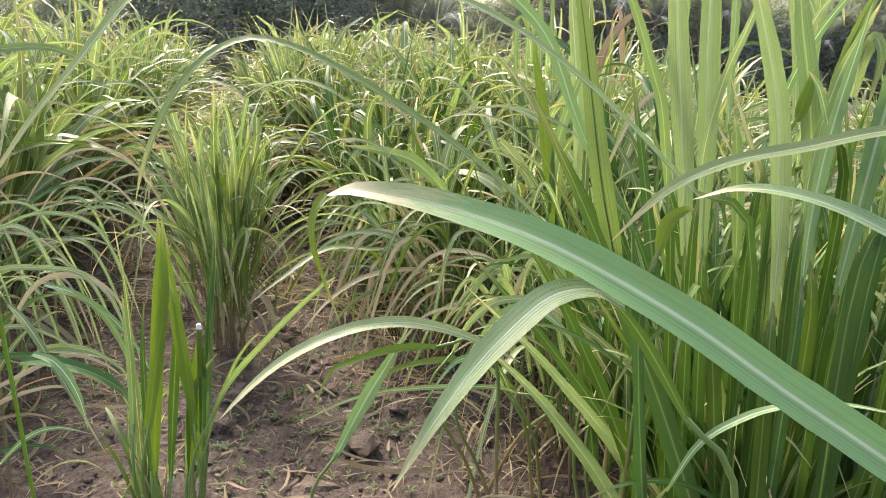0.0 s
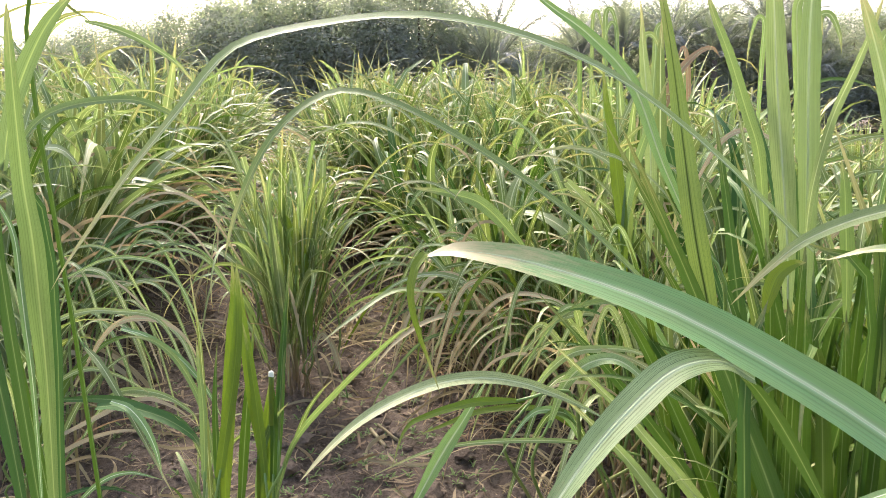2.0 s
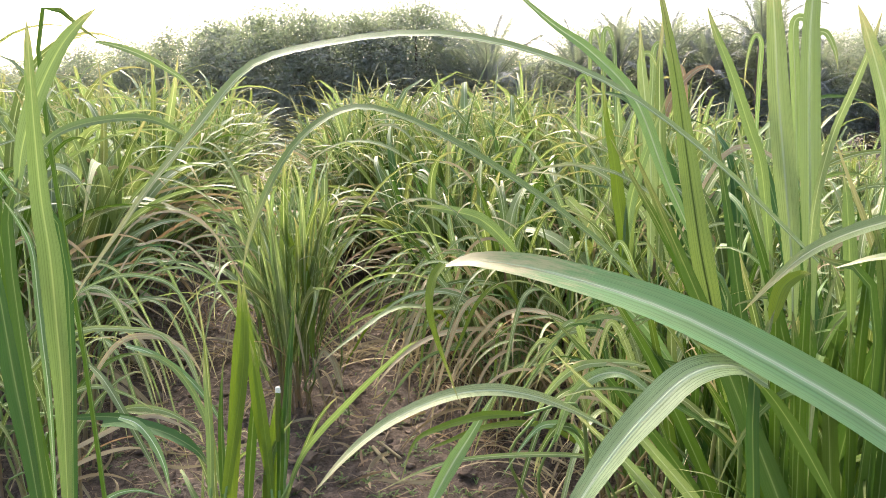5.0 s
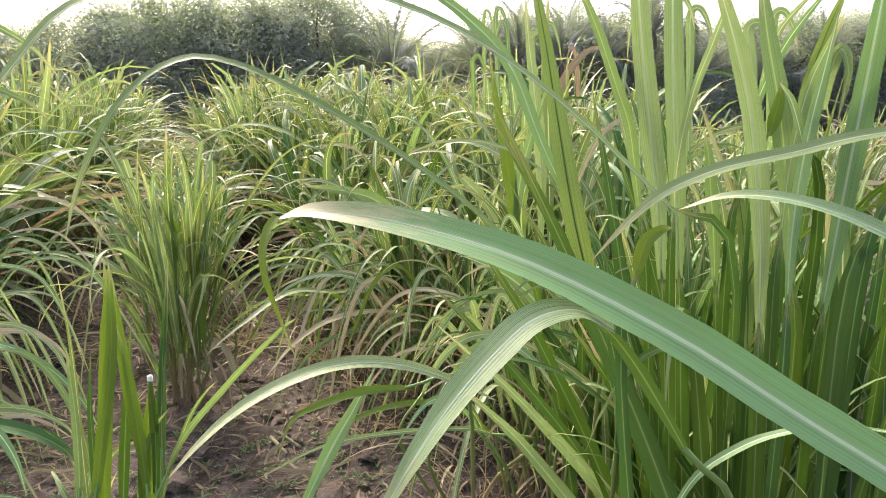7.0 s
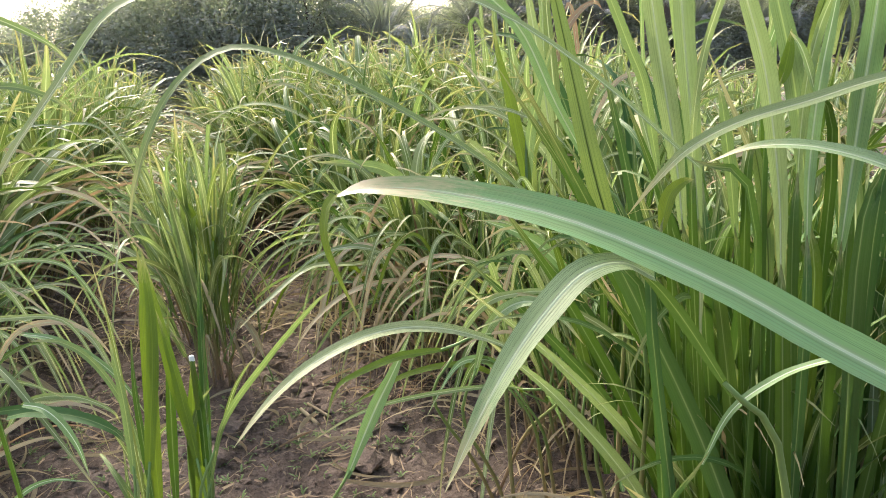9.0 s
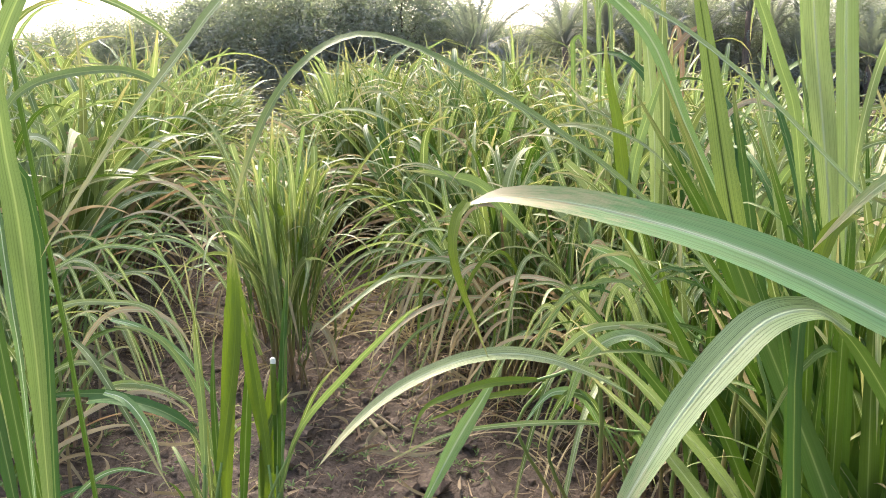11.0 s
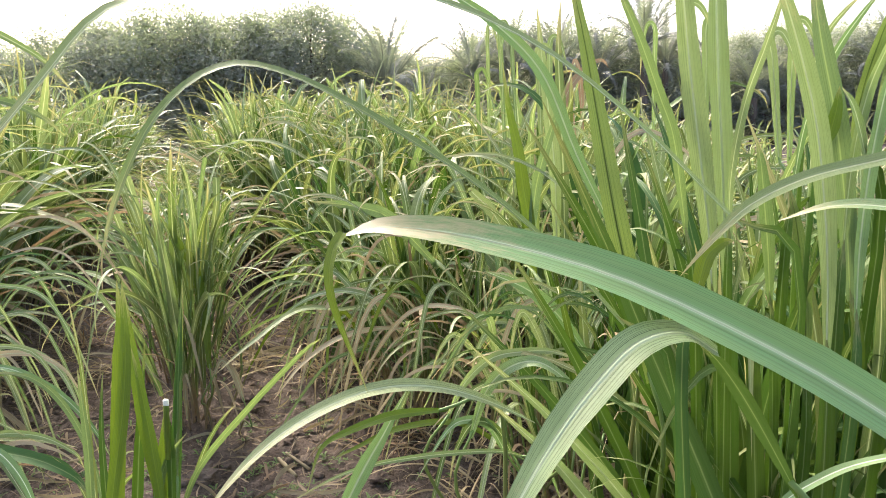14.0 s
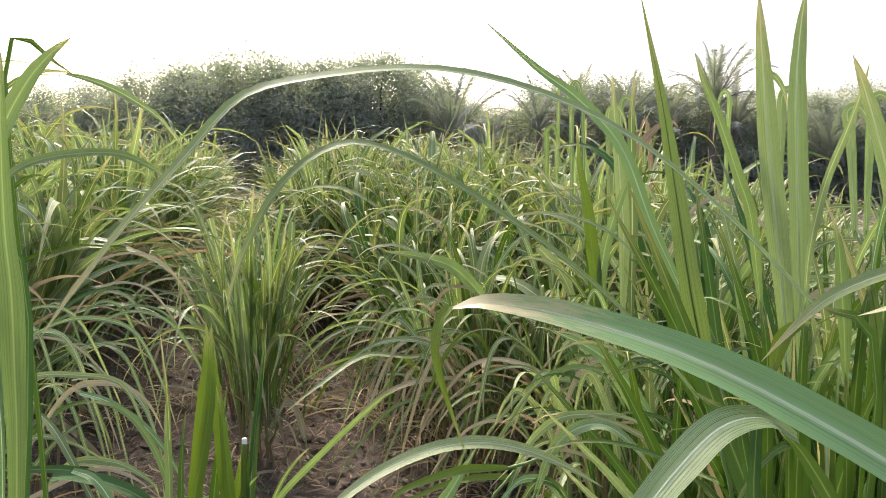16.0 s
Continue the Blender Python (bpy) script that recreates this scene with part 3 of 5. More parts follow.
blade(near_edge, 'worn', 0.0484, (-.15, -.5, .85), (0.560, 0.505, 1.074), (0.455, 0.540, 1.150), (0.383, 0.564, 1.197), (0.312, 0.587, 1.242), (0.228, 0.623, 1.297), (0.113, 0.672, 1.354), (0.005, 0.706, 1.386), (-0.072, 0.723, 1.397), (-0.112, 0.735, 1.389), taper=2.4, root=0.85)
blade(near_edge, 'yellow', 0.0122, (-.6, -.7, .1), (-0.109, 0.735, 1.392), (-0.119, 0.728, 1.376), (-0.120, 0.716, 1.340), (-0.094, 0.700, 1.262), stem=False, root=0.85)
blade(near_edge, 'deep', 0.0139, (-.4, -.8, .3), (0.268, 0.676, 1.155), (0.224, 0.673, 1.233), (0.193, 0.668, 1.279), (0.167, 0.660, 1.306))
blade(near_edge, 'banded', 0.0317, (-.3, -.55, .8), (0.187, 0.666, 1.293), (0.152, 0.652, 1.315), (0.111, 0.634, 1.314), (0.071, 0.612, 1.289), (0.034, 0.588, 1.257), (0.001, 0.564, 1.220), (-0.033, 0.546, 1.168), stem=False)
blade(near_edge, 'pale', 0.0190, (.1, -.5, .8), (0.810, 0.878, 1.459), (0.657, 0.857, 1.456), (0.514, 0.834, 1.446), (0.424, 0.818, 1.431), (0.335, 0.801, 1.417), (0.270, 0.781, 1.397), (0.231, 0.769, 1.371), (0.191, 0.755, 1.336))
blade(near_edge, 'banded', 0.0275, (-.1, -.4, .9), (0.592, 0.630, 1.273), (0.557, 0.644, 1.299), (0.491, 0.658, 1.336), (0.443, 0.672, 1.362), (0.395, 0.686, 1.385), (0.347, 0.700, 1.399), (0.303, 0.714, 1.400), (0.265, 0.728, 1.387))
blade(near_right, 'blue', 0.0116, (0, -.5, .8), (0.304, 0.840, 0.978), (0.341, 0.838, 1.049), (0.387, 0.819, 1.096), (0.424, 0.786, 1.128), (0.468, 0.750, 1.147), (0.531, 0.709, 1.149))
blade(mid_right, 'cream', 0.0250, (-.2, -.6, .7), (0.164, 1.320, 0.951), (0.108, 1.286, 0.995), (0.061, 1.252, 1.030), (0.003, 1.218, 1.063), (-0.059, 1.184, 1.085), (-0.118, 1.150, 1.092), (-0.173, 1.116, 1.086), (-0.224, 1.082, 1.071), (-0.265, 1.048, 1.050), (-0.296, 1.014, 1.028), (-0.321, 0.980, 1.006), stem=False, root=0.1, taper=2.2)
blade(lone_shoot, 'blue', 0.0325, (-.2, -.8, .3), (-0.230, 1.437, 0.667), (-0.157, 1.437, 0.809), (-0.105, 1.430, 0.900), (-0.056, 1.422, 0.992), taper=1.15)
blade(near_right, 'pale', 0.0217, (0, -.45, .85), (0.379, 1.020, 1.334), (0.321, 1.011, 1.388), (0.257, 1.001, 1.449), (0.188, 0.992, 1.507), (0.121, 0.982, 1.555), (0.057, 0.973, 1.589), (-0.007, 0.963, 1.613), (-0.069, 0.954, 1.629), (-0.137, 0.944, 1.637), (-0.205, 0.935, 1.634), (-0.273, 0.925, 1.624), (-0.319, 0.916, 1.614), (-0.352, 0.906, 1.599), (-0.378, 0.897, 1.573), (-0.405, 0.887, 1.538), (-0.440, 0.878, 1.497), (-0.474, 0.868, 1.456), (-0.510, 0.859, 1.406), (-0.545, 0.849, 1.358), (-0.566, 0.840, 1.324), root=0.6, taper=3.0)
blade(near_right, 'fresh', 0.0166, (0, -.45, .85), (0.238, 1.060, 1.200), (0.169, 1.046, 1.280), (0.095, 1.032, 1.355), (0.017, 1.018, 1.419), (-0.058, 1.005, 1.471), (-0.117, 0.991, 1.508), (-0.173, 0.977, 1.537), (-0.225, 0.963, 1.551), (-0.266, 0.949, 1.540), (-0.301, 0.935, 1.513), (-0.328, 0.922, 1.476), (-0.348, 0.908, 1.432), (-0.362, 0.894, 1.388), (-0.368, 0.880, 1.350), root=0.6, taper=2.6)
blade(mid_right, 'stripe', 0.0396, (0, -1, .1), (0.359, 1.288, 1.026), (0.324, 1.289, 1.187), (0.297, 1.294, 1.312), (0.274, 1.327, 1.487), (0.254, 1.355, 1.634), (0.217, 1.394, 1.837), taper=1.3)
blade(mid_right, 'blue', 0.0262, (-.2, -.9, .3), (0.362, 1.480, 1.241), (0.290, 1.514, 1.402), (0.229, 1.548, 1.564), (0.144, 1.571, 1.661), (0.059, 1.589, 1.727), (-0.048, 1.614, 1.825))
blade(near_right, 'fresh', 0.0221, (.1, -1, .1), (0.420, 1.300, 1.279), (0.417, 1.317, 1.344), (0.407, 1.333, 1.443), (0.389, 1.350, 1.509), (0.361, 1.367, 1.600), (0.334, 1.383, 1.674), (0.321, 1.400, 1.725), taper=2.2)
blade(near_right, 'pale', 0.0367, (-.1, -1, .1), (0.432, 1.220, 1.195), (0.431, 1.237, 1.289), (0.425, 1.254, 1.382), (0.418, 1.271, 1.476), (0.412, 1.289, 1.569), (0.408, 1.306, 1.662), (0.405, 1.323, 1.748), (0.405, 1.340, 1.819), taper=2.2)
blade(near_right, 'cool', 0.0384, (.1, -1, .1), (0.485, 1.280, 1.179), (0.485, 1.300, 1.302), (0.485, 1.320, 1.426), (0.484, 1.340, 1.548), (0.486, 1.360, 1.671), (0.497, 1.380, 1.769), (0.513, 1.400, 1.845), taper=2.2)
blade(near_right, 'pale', 0.0164, (.3, -.9, .1), (0.422, 1.150, 1.303), (0.430, 1.167, 1.374), (0.445, 1.183, 1.439), (0.468, 1.200, 1.508), (0.500, 1.217, 1.574), (0.529, 1.233, 1.640), (0.549, 1.250, 1.690), taper=2.2)
blade(near_right, 'pale', 0.0330, (.1, -1, .1), (0.501, 1.020, 1.161), (0.502, 1.030, 1.268), (0.497, 1.040, 1.366), (0.487, 1.050, 1.462), (0.467, 1.060, 1.551), (0.446, 1.070, 1.626), (0.431, 1.080, 1.676), taper=2.2)
blade(near_right, 'blue', 0.0171, (.4, -.9, .2), (0.544, 1.200, 1.331), (0.559, 1.217, 1.398), (0.580, 1.233, 1.466), (0.611, 1.250, 1.527), (0.649, 1.267, 1.581), (0.695, 1.283, 1.632), (0.740, 1.300, 1.673), taper=2.2)
blade(near_right, 'pale', 0.0122, (.3, -.9, .2), (0.626, 1.320, 1.424), (0.641, 1.340, 1.489), (0.661, 1.360, 1.548), (0.692, 1.380, 1.606), (0.739, 1.400, 1.651), (0.782, 1.420, 1.679), taper=2.2)
blade(near_right, 'pale', 0.0220, (.3, -.9, .1), (0.567, 1.100, 1.279), (0.582, 1.120, 1.362), (0.602, 1.140, 1.438), (0.630, 1.160, 1.509), (0.666, 1.180, 1.566), (0.702, 1.200, 1.618), taper=2.2)
blade(near_right, 'blue', 0.0246, (.2, -.9, .1), (0.539, 1.020, 1.201), (0.548, 1.036, 1.292), (0.563, 1.052, 1.376), (0.583, 1.068, 1.454), (0.606, 1.084, 1.526), (0.630, 1.100, 1.605), taper=2.2)
blade(near_right, 'yellow', 0.0206, (-.2, -1, .1), (0.565, 1.150, 1.431), (0.574, 1.157, 1.452), (0.584, 1.163, 1.481), (0.591, 1.170, 1.513))
blade(near_right, 'banded', 0.0182, (.2, -.9, .3), (0.604, 1.120, 1.411), (0.590, 1.113, 1.446), (0.572, 1.107, 1.484), (0.550, 1.100, 1.509))
blade(near_right, 'fresh', 0.0229, (0, -1, .2), (0.506, 1.180, 1.187), (0.505, 1.190, 1.264), (0.501, 1.200, 1.339), (0.498, 1.210, 1.400), (0.494, 1.220, 1.437))
blade(near_right, 'stripe', 0.0241, (0, -1, .1), (0.551, 1.150, 1.084), (0.554, 1.162, 1.159), (0.552, 1.175, 1.234), (0.546, 1.188, 1.310), (0.537, 1.200, 1.369), taper=2.2)
blade(near_right, 'yellow', 0.0214, (-.4, -.8, .3), (0.330, 1.040, 1.243), (0.335, 1.042, 1.269), (0.345, 1.045, 1.295), (0.365, 1.047, 1.310), (0.383, 1.050, 1.312))
blade(near_right, 'blue', 0.0346, (.2, -.9, .1), (0.663, 1.120, 1.241), (0.675, 1.137, 1.353), (0.696, 1.153, 1.431), (0.718, 1.170, 1.511), (0.741, 1.187, 1.592), (0.763, 1.203, 1.659), (0.778, 1.220, 1.705), taper=2.2)
blade(near_right, 'fresh', 0.0208, (.3, -.9, .1), (0.659, 1.000, 1.351), (0.684, 1.012, 1.414), (0.714, 1.024, 1.477), (0.752, 1.036, 1.547), (0.787, 1.048, 1.602), (0.811, 1.060, 1.634), taper=2.2)
blade(near_right, 'pale', 0.0175, (.3, -.9, .1), (0.865, 1.200, 1.379), (0.910, 1.233, 1.428), (0.963, 1.267, 1.464), (1.018, 1.300, 1.486))
blade(near_left, 'fresh', 0.0346, (.15, -1, .1), (-0.698, 0.980, 0.916), (-0.689, 0.991, 1.143), (-0.693, 1.003, 1.252), (-0.698, 1.014, 1.353), (-0.709, 1.026, 1.435), (-0.714, 1.037, 1.538), (-0.717, 1.049, 1.639), (-0.722, 1.060, 1.685), taper=1.3)
blade(near_left, 'deep', 0.0295, (-.1, -1, .1), (-0.637, 0.840, 1.007), (-0.651, 0.852, 1.128), (-0.667, 0.864, 1.222), (-0.680, 0.876, 1.309), (-0.693, 0.888, 1.381), (-0.707, 0.900, 1.450), taper=1.3)
blade(near_left, 'blue', 0.0104, (.3, -.9, .2), (-0.702, 0.960, 0.937), (-0.694, 0.967, 1.143), (-0.697, 0.973, 1.234), (-0.701, 0.980, 1.297), (-0.706, 0.987, 1.365), (-0.727, 0.993, 1.408), (-0.753, 1.000, 1.441))
blade(near_left, 'fresh', 0.0323, (.3, -.9, .2), (-0.930, 1.300, 1.425), (-0.917, 1.310, 1.502), (-0.886, 1.320, 1.588), (-0.845, 1.330, 1.665), (-0.808, 1.340, 1.713), (-0.774, 1.350, 1.744))
blade(near_left, 'fresh', 0.0230, (.1, -.7, .6), (-1.032, 1.500, 1.455), (-1.001, 1.517, 1.503), (-0.956, 1.533, 1.531), (-0.888, 1.550, 1.546), (-0.802, 1.567, 1.547), (-0.734, 1.583, 1.515), (-0.700, 1.600, 1.477))
blade(near_left, 'pale', 0.0183, (.1, -.8, .5), (-0.973, 1.700, 1.725), (-0.933, 1.710, 1.716), (-0.883, 1.720, 1.697), (-0.834, 1.730, 1.669), (-0.780, 1.740, 1.628), (-0.736, 1.750, 1.566))
blade(near_left, 'blue', 0.0093, (.1, -.8, .5), (-0.796, 1.100, 1.432), (-0.823, 1.100, 1.472), (-0.847, 1.100, 1.485), (-0.872, 1.100, 1.488))
blade(near_left, 'mixed', 0.0134, (.2, -.9, .3), (-0.791, 0.950, 0.926), (-0.795, 0.967, 1.037), (-0.789, 0.983, 1.122), (-0.793, 1.000, 1.206))
blade(young_shoots, 'yellow', 0.0400, (-.1, -1, .1), (-0.773, 1.764, 0.417), (-0.754, 1.767, 0.607), (-0.726, 1.803, 0.929), (-0.720, 1.822, 1.033), (-0.727, 1.842, 1.140))
blade(young_shoots, 'yellow', 0.0360, (.2, -1, .1), (-0.644, 1.755, 0.416), (-0.644, 1.759, 0.605), (-0.672, 1.776, 0.798), (-0.698, 1.811, 0.981), (-0.710, 1.835, 1.111))
blade(young_shoots, 'mixed', 0.0191, (-.3, -1, .1), (-0.820, 1.795, 0.399), (-0.820, 1.807, 0.632), (-0.834, 1.849, 0.917), (-0.865, 1.888, 1.118), taper=1.15)
blade(young_shoots, 'deep', 0.0239, (.4, -.9, .1), (-0.623, 1.739, 0.500), (-0.604, 1.757, 0.719), (-0.590, 1.794, 0.928), (-0.570, 1.832, 1.149), taper=1.15)
blade(young_shoots, 'yellow', 0.0315, (.4, -.9, .1), (-0.658, 1.713, 0.459), (-0.639, 1.726, 0.652), (-0.626, 1.744, 0.754), (-0.618, 1.761, 0.850))
blade(young_shoots, 'fresh', 0.0158, (.5, -.8, .3), (-0.603, 1.673, 0.540), (-0.533, 1.652, 0.727), (-0.407, 1.620, 0.880), (-0.277, 1.584, 1.013), (-0.229, 1.587, 1.047))
blade(young_shoots, 'fresh', 0.0222, (-.5, -.7, .5), (-0.806, 1.825, 0.456), (-0.864, 1.916, 0.654), (-0.956, 1.995, 0.779), (-1.068, 2.064, 0.836), (-1.202, 2.124, 0.836))
blade(clump_a, 'yellow', 0.0537, (0, -1, .2), (-0.982, 3.499, 0.355), (-0.997, 3.548, 0.619), (-1.038, 3.589, 0.831), (-1.097, 3.613, 0.938), (-1.146, 3.631, 1.018))
blade(row_b, 'pale', 0.0305, (-.2, -.7, .6), (0.026, 3.572, 0.293), (-0.022, 3.635, 0.625), (-0.115, 3.677, 0.819), (-0.210, 3.639, 0.857), (-0.291, 3.581, 0.786), (-0.349, 3.561, 0.653))
blade(row_b, 'pale', 0.0299, (-.2, -.7, .6), (0.088, 3.447, 0.192), (0.072, 3.492, 0.433), (0.019, 3.540, 0.675), (-0.062, 3.554, 0.724), (-0.145, 3.493, 0.636))
blade(row_b, 'pale', 0.0271, (-.2, -.7, .6), (0.289, 2.558, 0.421), (0.267, 2.548, 0.637), (0.241, 2.528, 0.797), (0.191, 2.485, 0.821), (0.128, 2.424, 0.743), (0.078, 2.404, 0.615))
blade(row_b, 'pale', 0.0257, (-.3, -.6, .7), (0.569, 2.249, 0.504), (0.473, 2.246, 0.733), (0.362, 2.237, 0.920), (0.271, 2.209, 1.016), (0.182, 2.170, 1.047))
blade(row_b, 'dry', 0.0274, (-.2, -.7, .6), (0.019, 3.319, 0.543), (-0.163, 3.213, 0.590), (-0.334, 3.099, 0.587), (-0.471, 2.976, 0.526), (-0.577, 2.848, 0.424))
blade(row_b, 'pale', 0.0308, (-.2, -.7, .6), (-0.025, 3.860, 0.728), (-0.249, 3.421, 0.643), (-0.481, 3.113, 0.719), (-0.643, 2.887, 0.656), (-0.760, 2.762, 0.578))
blade(row_b, 'fresh', 0.0577, (-.2, -.8, .4), (0.113, 3.258, 0.841), (-0.080, 3.210, 1.065), (-0.220, 3.181, 1.132), (-0.415, 3.150, 1.168))
blade(row_b, 'blue', 0.0374, (0, -.8, .4), (0.438, 1.976, 0.843), (0.347, 1.993, 0.968), (0.271, 1.999, 1.032), (0.163, 2.002, 1.084))
blade(row_b, 'pale', 0.0514, (0, -.9, .3), (0.454, 3.346, 0.893), (0.381, 3.379, 1.046), (0.286, 3.405, 1.153), (0.276, 3.407, 1.163))
blade(clump_a, 'dry', 0.0318, (0, -.9, .3), (-0.815, 3.411, 0.213), (-0.844, 3.432, 0.318), (-0.884, 3.447, 0.386), (-0.922, 3.447, 0.371))
blade(row_b, 'pale', 0.0125, (0, -.7, .6), (0.217, 1.697, 0.699), (0.132, 1.659, 0.738), (-0.048, 1.623, 0.752), (-0.194, 1.581, 0.747), (-0.331, 1.532, 0.703))
blade(left_arch, 'deep', 0.0304, (.1, -.8, .5), (-1.465, 2.144, 0.608), (-1.244, 2.085, 0.639), (-1.094, 2.023, 0.634), (-0.965, 1.963, 0.627), (-0.866, 1.898, 0.579))
blade(left_arch, 'pale', 0.0152, (.1, -.85, .4), (-1.599, 2.463, 0.924), (-1.405, 2.415, 1.009), (-1.255, 2.359, 1.030), (-1.112, 2.294, 1.002), (-1.003, 2.214, 0.875), (-0.921, 2.132, 0.732))
blade(left_arch, 'dry', 0.0210, (.1, -.85, .4), (-1.563, 2.391, 0.535), (-1.410, 2.422, 0.759), (-1.239, 2.370, 0.813), (-1.095, 2.304, 0.782), (-1.015, 2.278, 0.661), taper=1.15)
blade(left_arch, 'pale', 0.0207, (.1, -.85, .4), (-1.407, 2.164, 0.455), (-1.286, 2.184, 0.612), (-1.113, 2.128, 0.644), (-0.980, 2.064, 0.615), (-0.951, 2.054, 0.568), taper=1.15)
blade(mid_right, 'yellow', 0.0180, (-.2, -.7, .6), (0.016, 1.415, 0.945), (-0.035, 1.390, 0.955), (-0.094, 1.374, 0.956), (-0.164, 1.346, 0.945), (-0.213, 1.325, 0.924), (-0.238, 1.284, 0.860), taper=1.15)
blade(mid_right, 'blue', 0.0225, (-.2, -.7, .6), (0.179, 1.761, 0.674), (0.135, 1.750, 0.758), (0.077, 1.738, 0.782), (0.028, 1.717, 0.762), (-0.048, 1.673, 0.667), taper=1.15)
blade(mid_right, 'mixed', 0.0199, (.2, -.7, .6), (0.199, 1.757, 0.660), (0.153, 1.757, 0.748), (0.097, 1.735, 0.776), (0.052, 1.708, 0.725), (0.032, 1.679, 0.673), taper=1.15)
blade(mid_right, 'pale', 0.0204, (.1, -.8, .5), (0.031, 1.741, 0.782), (0.078, 1.735, 0.875), (0.138, 1.712, 0.939), (0.205, 1.681, 0.962), (0.276, 1.657, 0.965), (0.355, 1.626, 0.938))
blade(mid_right, 'banded', 0.0298, (.2, -.7, .6), (0.083, 1.682, 0.762), (0.119, 1.680, 0.869), (0.168, 1.658, 0.933), (0.230, 1.637, 0.952), (0.288, 1.606, 0.918), (0.334, 1.571, 0.856))
blade(row_b, 'yellow', 0.0232, (-.2, -.9, .2), (-0.256, 3.530, 0.430), (-0.317, 3.464, 0.598), (-0.381, 3.366, 0.597), (-0.400, 3.233, 0.429), (-0.406, 3.151, 0.260), taper=1.15)
blade(row_b, 'dry', 0.0207, (-.2, -.9, .2), (-0.215, 3.527, 0.428), (-0.266, 3.454, 0.565), (-0.324, 3.354, 0.557), (-0.340, 3.277, 0.410), (-0.340, 3.199, 0.267), taper=1.15)
blade(row_b, 'yellow', 0.0195, (-.2, -.9, .2), (0.010, 3.317, 0.479), (-0.024, 3.242, 0.609), (-0.045, 3.137, 0.590), (-0.058, 3.064, 0.464), (-0.060, 2.994, 0.366), taper=1.15)
blade(mid_right, 'yellow', 0.0486, (0, -1, .1), (0.425, 2.656, 0.913), (0.414, 2.692, 1.097), (0.397, 2.719, 1.235), (0.383, 2.746, 1.373), (0.357, 2.776, 1.523), (0.342, 2.807, 1.683), taper=1.3)
blade(mid_right, 'fresh', 0.0425, (.2, -1, .1), (0.409, 2.669, 0.973), (0.434, 2.706, 1.177), (0.459, 2.725, 1.290), (0.515, 2.751, 1.449), (0.578, 2.778, 1.614), taper=1.3)
blade(mid_right, 'pale', 0.0505, (.1, -1, .1), (0.526, 2.758, 0.949), (0.535, 2.816, 1.259), (0.522, 2.864, 1.508), (0.506, 2.904, 1.716), (0.496, 2.940, 1.902), taper=1.3)
blade(mid_right, 'mixed', 0.0471, (-.1, -1, .1), (0.569, 2.804, 0.938), (0.578, 2.863, 1.254), (0.580, 2.911, 1.507), (0.581, 2.950, 1.717), (0.599, 2.989, 1.927), taper=1.3)
blade(tall_back, 'red', 0.0600, (-.5, -.8, .3), (1.084, 5.100, 1.297), (1.091, 5.100, 1.484), (1.127, 5.100, 1.619), (1.197, 5.100, 1.731), (1.293, 5.100, 1.820), (1.374, 5.100, 1.840), (1.418, 5.100, 1.790), root=0.6, taper=1.3)
blade(tall_back, 'red', 0.0389, (.2, -.9, .2), (1.244, 5.126, 1.327), (1.249, 5.169, 1.557), (1.239, 5.213, 1.787), (1.212, 5.228, 1.857), (1.155, 5.162, 1.757), taper=1.15)
blade(tall_back, 'red', 0.0387, (-.2, -.9, .2), (1.197, 5.130, 1.329), (1.175, 5.160, 1.483), (1.143, 5.186, 1.607), (1.082, 5.131, 1.563), (1.051, 5.068, 1.488), taper=1.15)
blade(clump_a, 'dry', 0.0236, (0, -.9, .3), (-0.959, 3.455, 0.321), (-0.915, 3.467, 0.400), (-0.859, 3.405, 0.360), (-0.813, 3.331, 0.256), taper=1.15)
blade(clump_a, 'dry', 0.0207, (.2, -.9, .3), (-1.089, 3.428, 0.131), (-1.077, 3.404, 0.280), (-1.056, 3.369, 0.373), (-1.014, 3.297, 0.277), taper=1.15)
blade(young_shoots, 'deep', 0.0271, (.3, -1, .1), (-0.726, 1.752, 0.423), (-0.713, 1.787, 0.622), (-0.698, 1.820, 0.809), (-0.680, 1.850, 0.982), taper=1.15)
blade(young_shoots, 'deep', 0.0247, (-.4, -1, .1), (-0.788, 1.775, 0.411), (-0.797, 1.812, 0.614), (-0.801, 1.842, 0.775), (-0.793, 1.865, 0.910), taper=1.15)
blade(young_shoots, 'fresh', 0.0208, (.5, -1, .2), (-0.667, 1.712, 0.446), (-0.647, 1.722, 0.626), (-0.612, 1.720, 0.737), (-0.558, 1.708, 0.806), taper=1.15)
blade(left_arch, 'pale', 0.0209, (.1, -.85, .4), (-1.708, 2.322, 0.661), (-1.578, 2.321, 0.794), (-1.458, 2.314, 0.849), (-1.306, 2.269, 0.870), (-1.126, 2.218, 0.856), (-1.018, 2.140, 0.722), (-0.937, 2.065, 0.604), taper=1.15)
blade(left_arch, 'dry', 0.0167, (.1, -.85, .4), (-1.542, 2.126, 0.444), (-1.378, 2.145, 0.526), (-1.173, 2.117, 0.626), (-1.035, 2.068, 0.626), (-0.945, 2.056, 0.564), taper=1.15)
blade(left_arch, 'pale', 0.0173, (.1, -.85, .4), (-1.640, 2.246, 0.538), (-1.431, 2.227, 0.674), (-1.265, 2.179, 0.682), (-1.086, 2.117, 0.618), taper=1.15)
